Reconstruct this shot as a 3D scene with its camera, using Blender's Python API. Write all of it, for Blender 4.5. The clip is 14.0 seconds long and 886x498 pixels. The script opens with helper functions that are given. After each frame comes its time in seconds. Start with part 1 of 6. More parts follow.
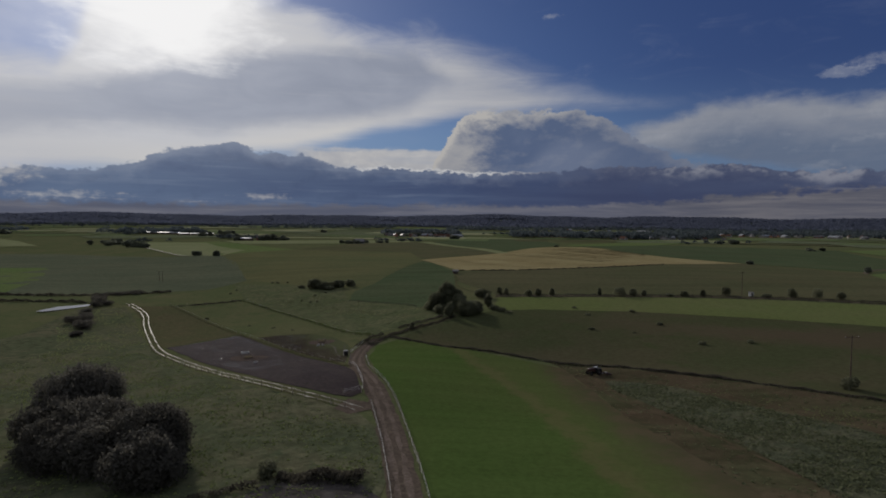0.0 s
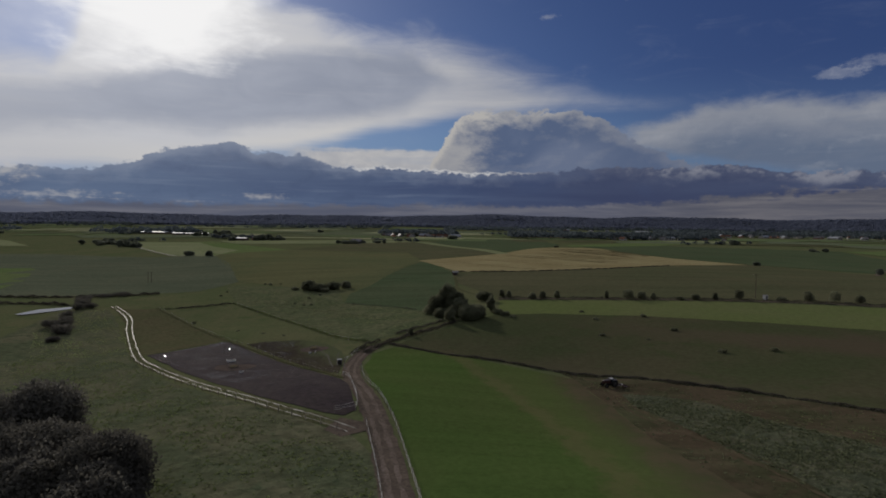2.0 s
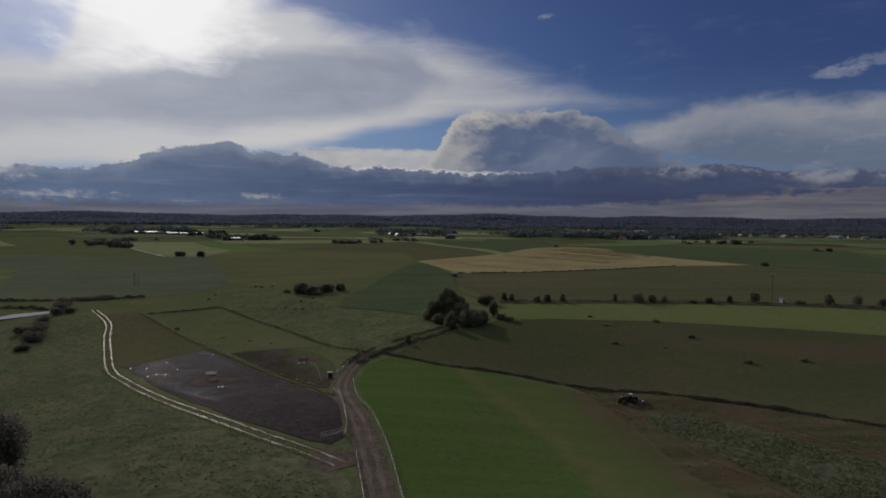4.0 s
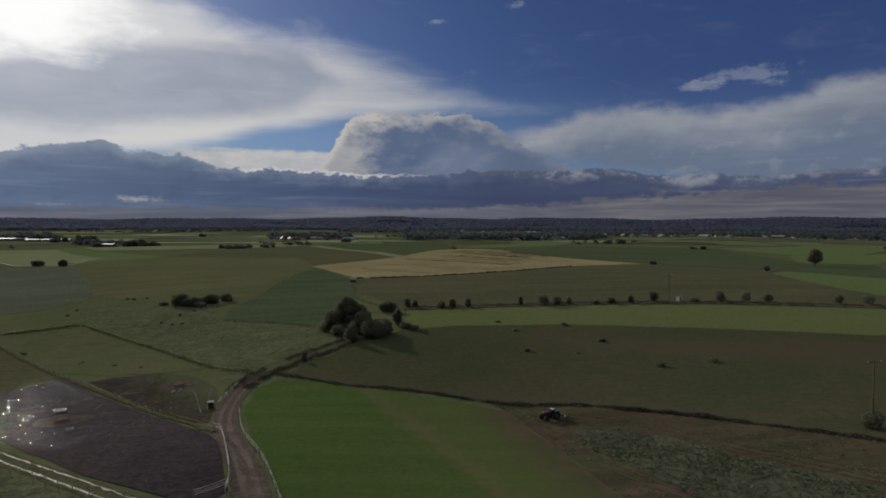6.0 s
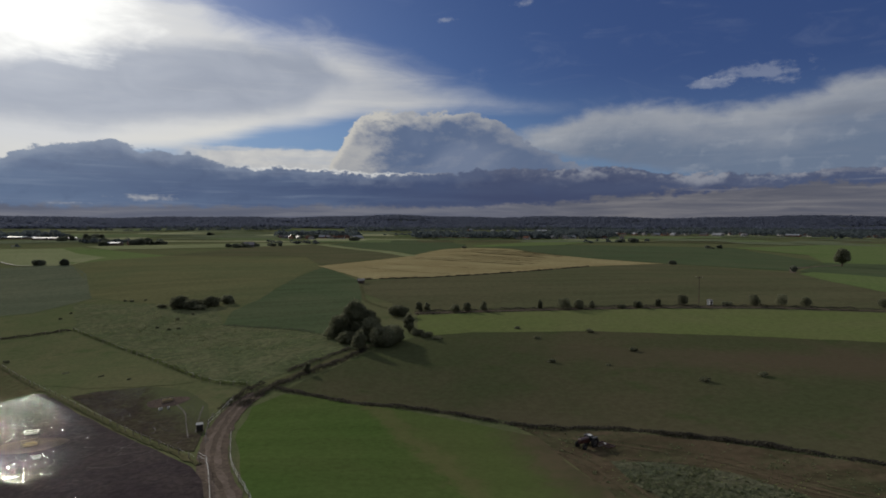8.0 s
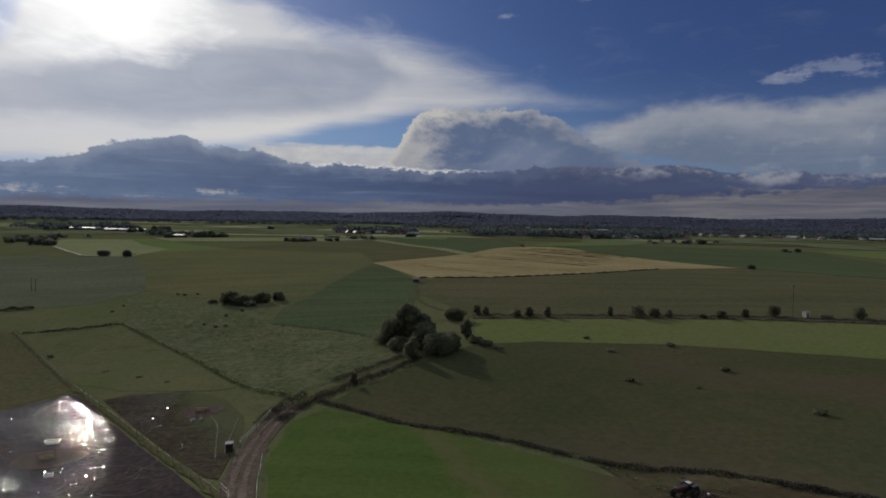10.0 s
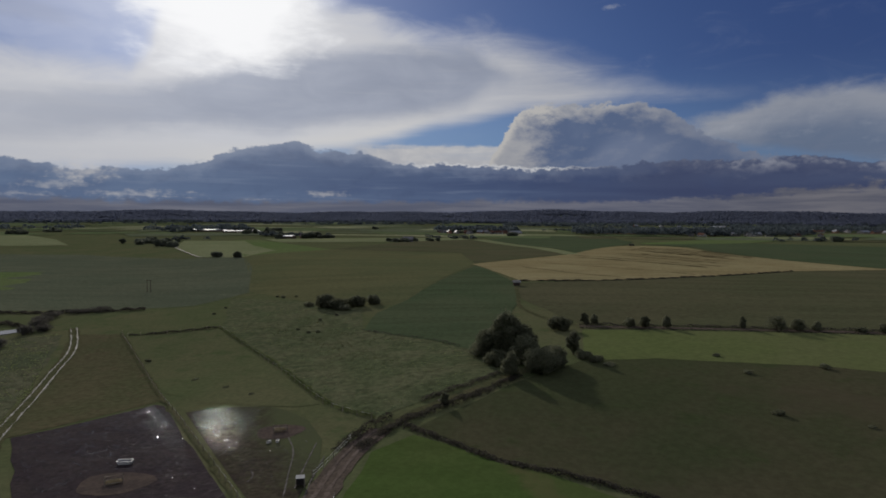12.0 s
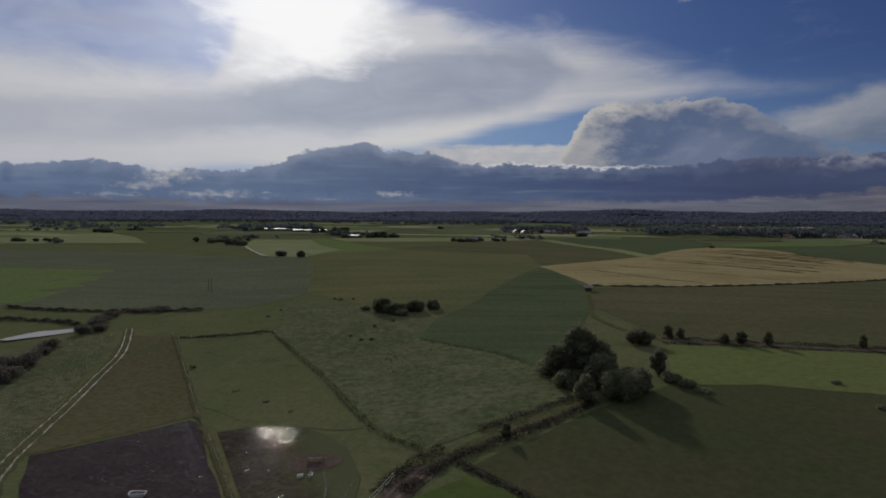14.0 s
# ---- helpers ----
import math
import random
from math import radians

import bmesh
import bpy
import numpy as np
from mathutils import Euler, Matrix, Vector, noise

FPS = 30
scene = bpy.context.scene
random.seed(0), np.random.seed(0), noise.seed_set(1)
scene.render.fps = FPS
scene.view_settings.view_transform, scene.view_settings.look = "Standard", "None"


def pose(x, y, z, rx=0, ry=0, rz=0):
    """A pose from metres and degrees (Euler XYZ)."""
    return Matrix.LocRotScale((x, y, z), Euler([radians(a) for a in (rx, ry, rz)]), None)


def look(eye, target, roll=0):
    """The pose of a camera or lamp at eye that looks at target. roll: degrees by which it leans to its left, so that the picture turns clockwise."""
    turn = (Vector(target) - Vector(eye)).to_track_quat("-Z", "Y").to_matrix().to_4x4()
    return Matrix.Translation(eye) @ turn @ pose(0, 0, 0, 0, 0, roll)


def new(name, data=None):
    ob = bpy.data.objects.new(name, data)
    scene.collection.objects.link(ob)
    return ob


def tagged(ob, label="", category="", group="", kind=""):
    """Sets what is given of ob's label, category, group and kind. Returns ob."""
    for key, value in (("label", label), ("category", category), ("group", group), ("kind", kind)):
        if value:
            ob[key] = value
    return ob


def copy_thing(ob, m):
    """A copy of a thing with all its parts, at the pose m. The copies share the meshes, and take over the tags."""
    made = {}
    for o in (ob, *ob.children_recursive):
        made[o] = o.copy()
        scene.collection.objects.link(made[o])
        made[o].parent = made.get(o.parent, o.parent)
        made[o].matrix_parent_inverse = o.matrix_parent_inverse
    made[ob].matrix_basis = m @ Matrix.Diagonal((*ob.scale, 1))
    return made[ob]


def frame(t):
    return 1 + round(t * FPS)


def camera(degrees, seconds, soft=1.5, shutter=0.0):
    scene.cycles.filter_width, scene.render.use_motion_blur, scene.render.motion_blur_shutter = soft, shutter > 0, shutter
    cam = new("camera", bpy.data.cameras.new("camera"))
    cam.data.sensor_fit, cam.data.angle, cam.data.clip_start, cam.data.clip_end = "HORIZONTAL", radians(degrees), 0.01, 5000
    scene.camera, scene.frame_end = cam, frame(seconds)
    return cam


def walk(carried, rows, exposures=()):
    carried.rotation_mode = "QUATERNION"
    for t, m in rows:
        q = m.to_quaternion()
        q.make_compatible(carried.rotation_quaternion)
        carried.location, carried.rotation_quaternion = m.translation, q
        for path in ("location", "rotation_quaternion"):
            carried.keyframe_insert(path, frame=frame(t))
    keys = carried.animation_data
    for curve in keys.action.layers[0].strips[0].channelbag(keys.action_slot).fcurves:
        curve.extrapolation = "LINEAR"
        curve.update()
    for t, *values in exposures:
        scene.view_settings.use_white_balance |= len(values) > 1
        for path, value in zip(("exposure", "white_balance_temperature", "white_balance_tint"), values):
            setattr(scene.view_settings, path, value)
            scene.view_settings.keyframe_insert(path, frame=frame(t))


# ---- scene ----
cam = camera(72.5, 14.0, soft=1.8)
PATH = [
    (0, (4.216, 1.34, 38.866), (4.093, 3.334, 38.77), 0.6),
    (0.5, (4.172, 3.477, 38.675), (4.117, 5.474, 38.583), 0.5),
    (1, (3.415, 6.532, 38.69), (3.359, 8.529, 38.597), 0.5),
    (1.5, (2.93, 9.607, 38.688), (2.852, 11.603, 38.593), 0.5),
    (2, (2.405, 13.077, 38.413), (2.291, 15.071, 38.318), 0.7),
    (4.5, (0.55, 30.068, 38.238), (0.452, 32.063, 38.141), 0.6),
    (5, (0.029, 34.021, 38.117), (-0.014, 36.019, 38.022), 0.5),
    (5.5, (-0.151, 37.147, 38.188), (-0.022, 39.141, 38.099), 0.3),
    (6, (-0.68, 40.31, 38.101), (-0.443, 42.294, 38.015), 0.2),
    (6.5, (-1.04, 43.837, 38.117), (-0.781, 45.818, 38.029), 0.2),
    (7, (-1.269, 47.306, 38.106), (-0.996, 49.285, 38.018), 0.2),
    (7.5, (-1.077, 51.073, 38.011), (-0.795, 53.051, 37.924), 0.1),
    (8, (-1.005, 54.825, 37.99), (-0.795, 56.812, 37.899), 0.2),
    (8.5, (-1.129, 58.4, 37.862), (-0.984, 60.393, 37.771), 0.3),
    (8.7, (-1.386, 59.99, 37.777), (-1.257, 61.984, 37.676), 0.9),
    (11, (-0.75, 77.952, 37.727), (-0.885, 79.945, 37.624), 0.2),
    (11.5, (-0.667, 81.659, 37.883), (-0.916, 83.64, 37.775), 0.4),
    (12, (-0.898, 85.384, 37.978), (-1.208, 87.357, 37.868), 0.3),
    (12.5, (-1.023, 89.553, 37.728), (-1.432, 91.508, 37.616), 0.3),
    (13, (-1.464, 93.597, 37.767), (-1.888, 95.549, 37.656), 0.3),
    (13.5, (-2.196, 97.469, 37.791), (-2.677, 99.407, 37.678), 0.4),
    (14, (-2.807, 101.268, 37.738), (-3.331, 103.194, 37.626), 0.4),
]
walk(cam, [(t, look(eye, target, roll)) for t, eye, target, roll in PATH], exposures=[(0, -0.03, 6550, 10), (2.0, -0.03, 6550, 10), (5.0, -0.05, 6550, 10), (5.5, 0.02, 6580, 9), (6.0, 0.12, 6620, 8), (6.5, 0.25, 6680, 7), (7.0, 0.26, 6680, 7), (8.0, 0.29, 6680, 7), (8.7, 0.3, 6650, 7), (10.8, 0.07, 6500, 10), (11.5, 0.05, 6450, 10), (14.0, 0.03, 6500, 10)])

# ---- sky, sun ----
SUN_AZ, SUN_EL = -30.2, 18.1          # degrees from +y towards +x, and above the horizon
world = bpy.data.worlds.new("sky")
scene.world = world
world.use_nodes = True
WT = world.node_tree
WT.nodes.clear()


def wire(tree, socket, value):
    if isinstance(value, bpy.types.NodeSocket):
        tree.links.new(value, socket)
    elif isinstance(value, (tuple, list)) and len(value) == 3 and socket.type == "RGBA":
        socket.default_value = (*value, 1)
    else:
        socket.default_value = value


def math_node(op, a, b=0.0, c=0.0, tree=None):
    tree = tree or WT
    n = tree.nodes.new("ShaderNodeMath")
    n.operation = op
    for s, v in zip(n.inputs, (a, b, c)):
        wire(tree, s, v)
    return n.outputs[0]


def add(a, b): return math_node("ADD", a, b)
def sub(a, b): return math_node("SUBTRACT", a, b)
def mul(a, b): return math_node("MULTIPLY", a, b)


def smooth(lo, hi, x, a=0.0, b=1.0, tree=None):
    """a below lo, b above hi, a soft step between."""
    tree = tree or WT
    n = tree.nodes.new("ShaderNodeMapRange")
    n.interpolation_type = "SMOOTHSTEP"
    for s, v in zip(n.inputs[:5], (x, lo, hi, a, b)):
        wire(tree, s, v)
    return n.outputs[0]


def blend(f, a, b, mode="MIX", tree=None):
    tree = tree or WT
    n = tree.nodes.new("ShaderNodeMix")
    n.data_type, n.blend_type = "RGBA", mode
    wire(tree, n.inputs[0], f)
    wire(tree, n.inputs[6], a)
    wire(tree, n.inputs[7], b)
    return n.outputs[2]


def outline(x, points, lo=-62.0, hi=62.0, top=25.0):
    """A skyline: the elevation at each azimuth, straight between the points."""
    n = WT.nodes.new("ShaderNodeValToRGB")
    wire(WT, n.inputs[0], math_node("DIVIDE", sub(x, lo), hi - lo))
    el = n.color_ramp.elements
    while len(el) < len(points):
        el.new(0.5)
    for e, (a, v) in zip(el, points):
        e.position = (a - lo) / (hi - lo)
        e.color = (v / top, v / top, v / top, 1)
    return mul(n.outputs[0], top)


coord = WT.nodes.new("ShaderNodeTexCoord")
split = WT.nodes.new("ShaderNodeSeparateXYZ")
WT.links.new(coord.outputs["Generated"], split.inputs[0])
AZ = mul(math_node("ARCTAN2", split.outputs[0], split.outputs[1]), 57.29578)
EL = mul(math_node("ARCSINE", split.outputs[2]), 57.29578)


def cloud_noise(sx, sy, seed, detail=8.0, rough=0.55, warp=0.0, da=0.0, de=0.0):
    """Billows, centred on zero; sx and sy: cycles a degree along and up."""
    c = WT.nodes.new("ShaderNodeCombineXYZ")
    wire(WT, c.inputs[0], mul(add(AZ, da), sx))
    wire(WT, c.inputs[1], mul(add(EL, de), sy))
    c.inputs[2].default_value = seed
    n = WT.nodes.new("ShaderNodeTexNoise")
    WT.links.new(c.outputs[0], n.inputs["Vector"])
    n.inputs["Scale"].default_value = 1.0
    n.inputs["Detail"].default_value = detail
    n.inputs["Roughness"].default_value = rough
    n.inputs["Distortion"].default_value = warp
    return sub(n.outputs[0], 0.5)


def oval(az, el, ra, re):
    """0 in the middle, 1 on the rim of an oval of sky."""
    a, e = math_node("DIVIDE", sub(AZ, az), ra), math_node("DIVIDE", sub(EL, el), re)
    return math_node("SQRT", add(mul(a, a), mul(e, e)))


N_BIG = cloud_noise(0.12, 0.30, 1.7, 5, 0.45, 0.3)
N_MID = cloud_noise(0.42, 0.75, 5.1, 9, 0.6, 0.2)
N_FINE = cloud_noise(1.3, 1.9, 9.4, 8, 0.6)
N_STREAK = cloud_noise(0.06, 0.75, 3.3, 6, 0.5, 0.5)
N_LAYER = cloud_noise(0.10, 1.5, 44.2, 7, 0.6, 0.4)
N_BILLOW = cloud_noise(0.30, 0.50, 21.3, 5, 0.45, 0.4)
PUFF = sub(0.13, math_node("ABSOLUTE", N_BILLOW))          # rounded heaps with creases between
RELIEF = mul(sub(N_BILLOW, cloud_noise(0.30, 0.50, 21.3, 5, 0.45, 0.4, -0.6, 0.5)), 2.2)
RELIEF_FINE = mul(sub(N_FINE, cloud_noise(1.3, 1.9, 9.4, 8, 0.6, 0.0, -0.2, 0.16)), 0.55)
LIGHTEN = add(RELIEF, RELIEF_FINE)
N_SLANT = cloud_noise(0.16, 0.5, 12.6, 9, 0.6, 0.8)
N_SOFT = cloud_noise(0.16, 0.34, 27.9, 6, 0.5, 0.5)

nish = WT.nodes.new("ShaderNodeTexSky")
nish.sky_type = "NISHITA"
nish.sun_disc = False
nish.sun_elevation, nish.sun_rotation = radians(SUN_EL), radians(SUN_AZ)
nish.air_density, nish.dust_density, nish.ozone_density = 1.0, 0.3, 2.0
sky = blend(1.0, nish.outputs[0], (0.0158, 0.0212, 0.0375), "MULTIPLY")
sky = blend(mul(smooth(14, 5, EL), 0.6), sky, (0.150, 0.255, 0.42))
sky = blend(mul(smooth(-4, 28, AZ), 0.55), sky, (0.030, 0.054, 0.160))
# high thin veils, and the hazy blue on the far side of the sun
veil = mul(smooth(0.02, 0.3, N_SLANT), 0.10)
sky = blend(mul(veil, smooth(40, 8, EL)), sky, (0.34, 0.37, 0.46))
sky = blend(mul(smooth(-30, -38, AZ), smooth(-0.25, 0.25, N_SOFT, 0.25, 0.7)), sky, (0.36, 0.40, 0.53))
grey_patch = smooth(1.2, 0.3, add(oval(-45, 15.3, 6, 1.0), add(mul(N_SLANT, 1.6), mul(N_BIG, 1.2))))
sky = blend(mul(grey_patch, 0.45), sky, (0.24, 0.27, 0.37))

# the sheet of the anvil, its bright rim and its shaded middle
SHEET_TOP = outline(AZ, [(-62, 11.5), (-48, 12.3), (-43, 12.2), (-39, 11.9), (-36, 12.4), (-34.5, 14.5), (-33.4, 17.5), (-30, 23), (-22.5, 21),
                         (-20.3, 19.0), (-16.1, 18.4), (-14.1, 17.4), (-10.6, 16.8), (-6.4, 16.4), (-1.8, 15.3), (1.7, 13.7), (5.9, 12.1), (9.6, 10.8), (13, 9.4), (62, 4)])
SHEET_BOT = outline(AZ, [(-62, 3), (-24, 4.5), (-22.2, 5.8), (-17.5, 6.4), (-13.4, 7.5), (-10.4, 8.4), (-6.2, 9.1), (-1.7, 10.2), (1.8, 10.5), (6, 10.6), (62, 10)])
rag = add(add(mul(N_BIG, 2.6), mul(N_SLANT, 2.6)), mul(N_MID, 1.0))
top_depth = sub(add(SHEET_TOP, rag), EL)
sheet = mul(smooth(smooth(-14, 4, AZ, -1.3, -2.4), smooth(-14, 4, AZ, 1.3, 2.6), top_depth), smooth(-0.9, 0.7, sub(EL, sub(SHEET_BOT, add(mul(N_BIG, 1.2), mul(N_LAYER, 0.8))))))
CORE_TOP = outline(AZ, [(-62, 8.0), (-44, 9.2), (-36, 10.2), (-31, 11.4), (-26, 12.8), (-21.4, 14.0), (-16.1, 14.7), (-10.6, 15.1), (-6.4, 15.0), (-4.5, 13.6), (-2, 12.4), (62, 8)])
CORE_BOT = outline(AZ, [(-62, 5.0), (-44, 6.0), (-36, 7.2), (-31, 7.8), (-23.8, 7.8), (-18.1, 8.7), (-10.6, 9.5), (-6.9, 10.5), (-4.5, 12.2), (-2, 12.6), (62, 9)])
c_rag = add(add(add(mul(N_SOFT, 1.7), mul(N_LAYER, 0.9)), mul(N_MID, 0.9)), 0.6)
core = mul(smooth(-0.5, 1.3, sub(add(CORE_TOP, c_rag), EL)), smooth(-0.7, 1.7, sub(EL, sub(CORE_BOT, c_rag))))
core = mul(core, smooth(-46, -28, add(AZ, mul(N_SOFT, 10.0)), 0.55, 1.0))
sheet_col = blend(smooth(0.0, 2.2, top_depth), (0.37, 0.39, 0.46), (0.47, 0.475, 0.50))
sheet_col = blend(mul(smooth(-0.15, 0.25, N_STREAK), 0.40), sheet_col, (0.40, 0.42, 0.48))
sheet_col = blend(mul(smooth(0.0, 0.25, N_SOFT), 0.30), sheet_col, (0.56, 0.56, 0.57))
sheet_col = blend(mul(smooth(-14, 4, AZ), 0.8), sheet_col, blend(smooth(-0.2, 0.25, N_LAYER), (0.285, 0.305, 0.365), (0.40, 0.405, 0.43)))
core_col = blend(smooth(-0.2, 0.25, N_SOFT), (0.222, 0.250, 0.325), (0.285, 0.312, 0.385))
core_col = blend(mul(smooth(0.0, 0.3, N_LAYER), 0.35), core_col, (0.36, 0.375, 0.42))
sheet_col = blend(mul(core, 0.94), sheet_col, core_col)
# sunlit cream along the foot of the sheet
cream = mul(smooth(2.6, 0.2, sub(EL, SHEET_BOT)), mul(smooth(-38, -26, AZ), smooth(-4, -14, AZ)))
sheet_col = blend(mul(mul(cream, sub(1.0, core)), 0.62), sheet_col, (0.56, 0.545, 0.52))
sky = blend(mul(sheet, 0.97), sky, sheet_col)

# the pale bank at the foot of the sheet
bank = mul(mul(smooth(-20, -15, AZ), smooth(2, -2, AZ)), smooth(0.30, -0.30, sub(EL, add(add(add(6.35, mul(N_MID, 0.9)), mul(N_LAYER, 1.0)), mul(PUFF, 1.2)))))
bank_col = blend(smooth(-0.2, 0.3, N_MID), (0.37, 0.37, 0.39), (0.50, 0.485, 0.47))
bank_col = blend(mul(smooth(0.0, 0.25, N_LAYER), 0.6), bank_col, (0.34, 0.36, 0.41))
sky = blend(mul(bank, 0.92), sky, bank_col)

# the wide cloud to the right, with a strip of blue under it
RIGHT_TOP = outline(AZ, [(-62, 0), (8, 4), (12.2, 8.2), (14.6, 8.5), (17, 9.2), (19.6, 10.3), (22.7, 10.7), (26, 10.3), (30.2, 9.8), (33.8, 10.1), (36.6, 10.5), (39.7, 11.6), (44, 12.0), (62, 14)])
RIGHT_BOT = outline(AZ, [(-62, 9), (12, 7.1), (13.7, 6.7), (17.1, 6.0), (20.9, 5.4), (25.3, 4.6), (30, 3.8), (36, 3.2), (62, 3)])
r_depth = sub(add(RIGHT_TOP, add(add(mul(N_BIG, 1.8), mul(N_MID, 1.6)), mul(PUFF, 1.2))), EL)
right_col = blend(smooth(0.2, 5.0, add(add(r_depth, mul(N_STREAK, 2.5)), mul(N_SOFT, 3.0))), (0.265, 0.280, 0.320), (0.112, 0.145, 0.215))
right_col = blend(mul(smooth(0.0, 0.3, N_LAYER), 0.45), right_col, (0.185, 0.215, 0.28))
right_col = blend(mul(smooth(0.05, 0.5, LIGHTEN), 0.14), right_col, (0.42, 0.43, 0.46))
right_col = blend(mul(smooth(-0.05, -0.5, LIGHTEN), 0.16), right_col, (0.15, 0.17, 0.23))
for az, el, ra, re in ((40.5, 8.7, 5.5, 0.8), (44.0, 10.2, 3.0, 0.9), (47, 8.2, 4.5, 0.7)):
    dark = smooth(1.2, 0.2, add(oval(az, el, ra, re), add(mul(N_LAYER, 1.6), mul(N_MID, 1.6))))
    right_col = blend(mul(dark, 0.6), right_col, (0.155, 0.175, 0.225))
right = mul(smooth(-0.3, 1.2, r_depth), smooth(-0.35, 0.7, sub(EL, add(RIGHT_BOT, mul(N_MID, 0.9)))))
sky = blend(mul(smooth(12, 17, AZ), smooth(8, 6, EL)), sky, (0.105, 0.165, 0.275))
sky = blend(mul(right, 0.93), sky, right_col)
for az, el, ra, re, k in ((29.6, 11.75, 2.0, 0.5, 0.32), (33.6, 12.3, 3.2, 0.9, 0.30), (6.4, 18.1, 1.0, 0.25, 0.35), (13.2, 19.4, 1.3, 0.35, 0.4)):
    wisp = smooth(1.2, 0.2, add(oval(az, el, ra, re), add(add(mul(N_MID, 3.0), mul(N_FINE, 2.0)), mul(N_LAYER, 1.6))))
    sky = blend(mul(wisp, k), sky, (0.33, 0.35, 0.41))

# the towering cumulus
CUM_TOP = outline(AZ, [(-62, 0), (-5.5, 2), (-4.6, 5.0), (-4.0, 5.8), (-3.4, 7.2), (-2.6, 8.5), (-1.5, 9.5), (-0.6, 9.95), (0.7, 10.05), (2.8, 9.85), (5.5, 9.95), (8.1, 10.15),
                       (10.1, 9.65), (12.2, 8.6), (14.2, 7.2), (16.5, 6.1), (18.5, 5.3), (21, 4.6), (28, 3), (62, 0)])
c_depth = sub(add(CUM_TOP, add(add(mul(N_MID, 1.5), mul(N_FINE, 1.1)), mul(PUFF, 2.8))), EL)
lit = add(mul(smooth(1.9, 0.0, add(c_depth, mul(N_MID, 2.0))), 0.66), mul(smooth(2.4, -2.6, add(add(AZ, mul(N_MID, 8.0)), mul(N_FINE, 4.0))), 0.62))
lit = mul(math_node("MAXIMUM", add(lit, mul(LIGHTEN, 0.30)), 0.0), smooth(9, 15, AZ, 1.0, 0.45))
cum_col = blend(math_node("MINIMUM", lit, 1.0), (0.078, 0.112, 0.200), (0.41, 0.40, 0.39))
cum_col = blend(mul(smooth(6, 13, AZ), 0.45), cum_col, (0.098, 0.128, 0.205))
cum_col = blend(mul(smooth(0.0, 0.3, N_SOFT), 0.35), cum_col, (0.19, 0.225, 0.31))
wedge = mul(smooth(-1.2, 1.2, sub(sub(AZ, 4.0), mul(sub(EL, 4.5), 0.9))), smooth(8.2, 6.0, EL))
cum_col = blend(mul(mul(wedge, smooth(14, 8, AZ)), 0.30), cum_col, (0.23, 0.26, 0.34))
sky = blend(smooth(-0.06, 0.30, c_depth), sky, cum_col)

# the low dark band with its bumpy top
BAND_TOP = outline(AZ, [(-62, 3.5), (-52, 3.6), (-47.9, 3.9), (-45.4, 4.2), (-42.7, 4.2), (-40.8, 3.9), (-39.5, 3.4), (-37.8, 3.8), (-33, 4.0), (-31.2, 4.4), (-29.1, 5.2), (-27.8, 5.8),
                        (-25.9, 6.2), (-22.4, 6.6), (-20.6, 6.0), (-18.1, 5.75), (-16.2, 5.8), (-14.5, 5.2), (-12.4, 4.85), (-9.3, 4.95), (-6.7, 4.9), (-1.7, 4.4), (6.1, 4.6), (12.7, 4.9),
                        (16.2, 4.7), (19.5, 4.9), (23.1, 4.9), (25.7, 4.3), (30.9, 4.2), (34.5, 3.9), (40, 4.3), (62, 4.4)])
BAND_FOOT = outline(AZ, [(-62, 1.3), (-30, 1.15), (-10, 1.2), (0, 1.35), (10, 1.3), (12.8, 1.6), (17.2, 1.75), (21.4, 2.15), (26.6, 2.5), (30.9, 2.8), (36, 3.0), (45, 3.2), (62, 3.2)])
b_depth = sub(add(BAND_TOP, add(add(mul(N_MID, 0.8), mul(N_FINE, 0.9)), mul(PUFF, 1.5))), EL)
band_col = blend(smooth(-0.2, 0.3, N_STREAK), (0.042, 0.062, 0.132), (0.074, 0.104, 0.184))
band_col = blend(mul(smooth(4, -40, AZ), 0.80), band_col, (0.104, 0.150, 0.245))
band_col = blend(mul(smooth(0.0, 0.25, N_LAYER), mul(smooth(6, -10, AZ), 0.45)), band_col, (0.150, 0.190, 0.275))
band_col = blend(mul(smooth(0.0, -0.25, N_LAYER), mul(smooth(6, -10, AZ), 0.40)), band_col, (0.066, 0.096, 0.172))
band_col = blend(mul(smooth(1.5, 0.0, add(b_depth, mul(N_MID, 1.5))), 0.34), band_col, (0.25, 0.285, 0.36))
band_col = blend(mul(smooth(0.05, 0.5, LIGHTEN), mul(smooth(2.2, 0.0, b_depth), 0.25)), band_col, (0.20, 0.24, 0.32))
band_col = blend(mul(smooth(-0.05, -0.5, LIGHTEN), 0.2), band_col, (0.036, 0.054, 0.115))
band_col = blend(mul(smooth(-6, 14, AZ), 0.6), band_col, (0.040, 0.047, 0.094))
band_col = blend(mul(smooth(-0.02, 0.16, N_BIG), 0.35), band_col, (0.048, 0.072, 0.150))
rim = mul(smooth(0.38, 0.03, add(b_depth, mul(N_FINE, 0.5))), mul(smooth(-17, -10, AZ), smooth(8, -1, AZ)))
band_col = blend(mul(rim, 0.9), band_col, (0.62, 0.62, 0.62))
heaps = mul(smooth(-0.06, 0.16, add(N_BILLOW, mul(N_FINE, 0.6))), mul(smooth(9, 17, AZ), smooth(1.35, 0.25, b_depth)))
band_col = blend(mul(heaps, 0.72), band_col, (0.245, 0.255, 0.30))
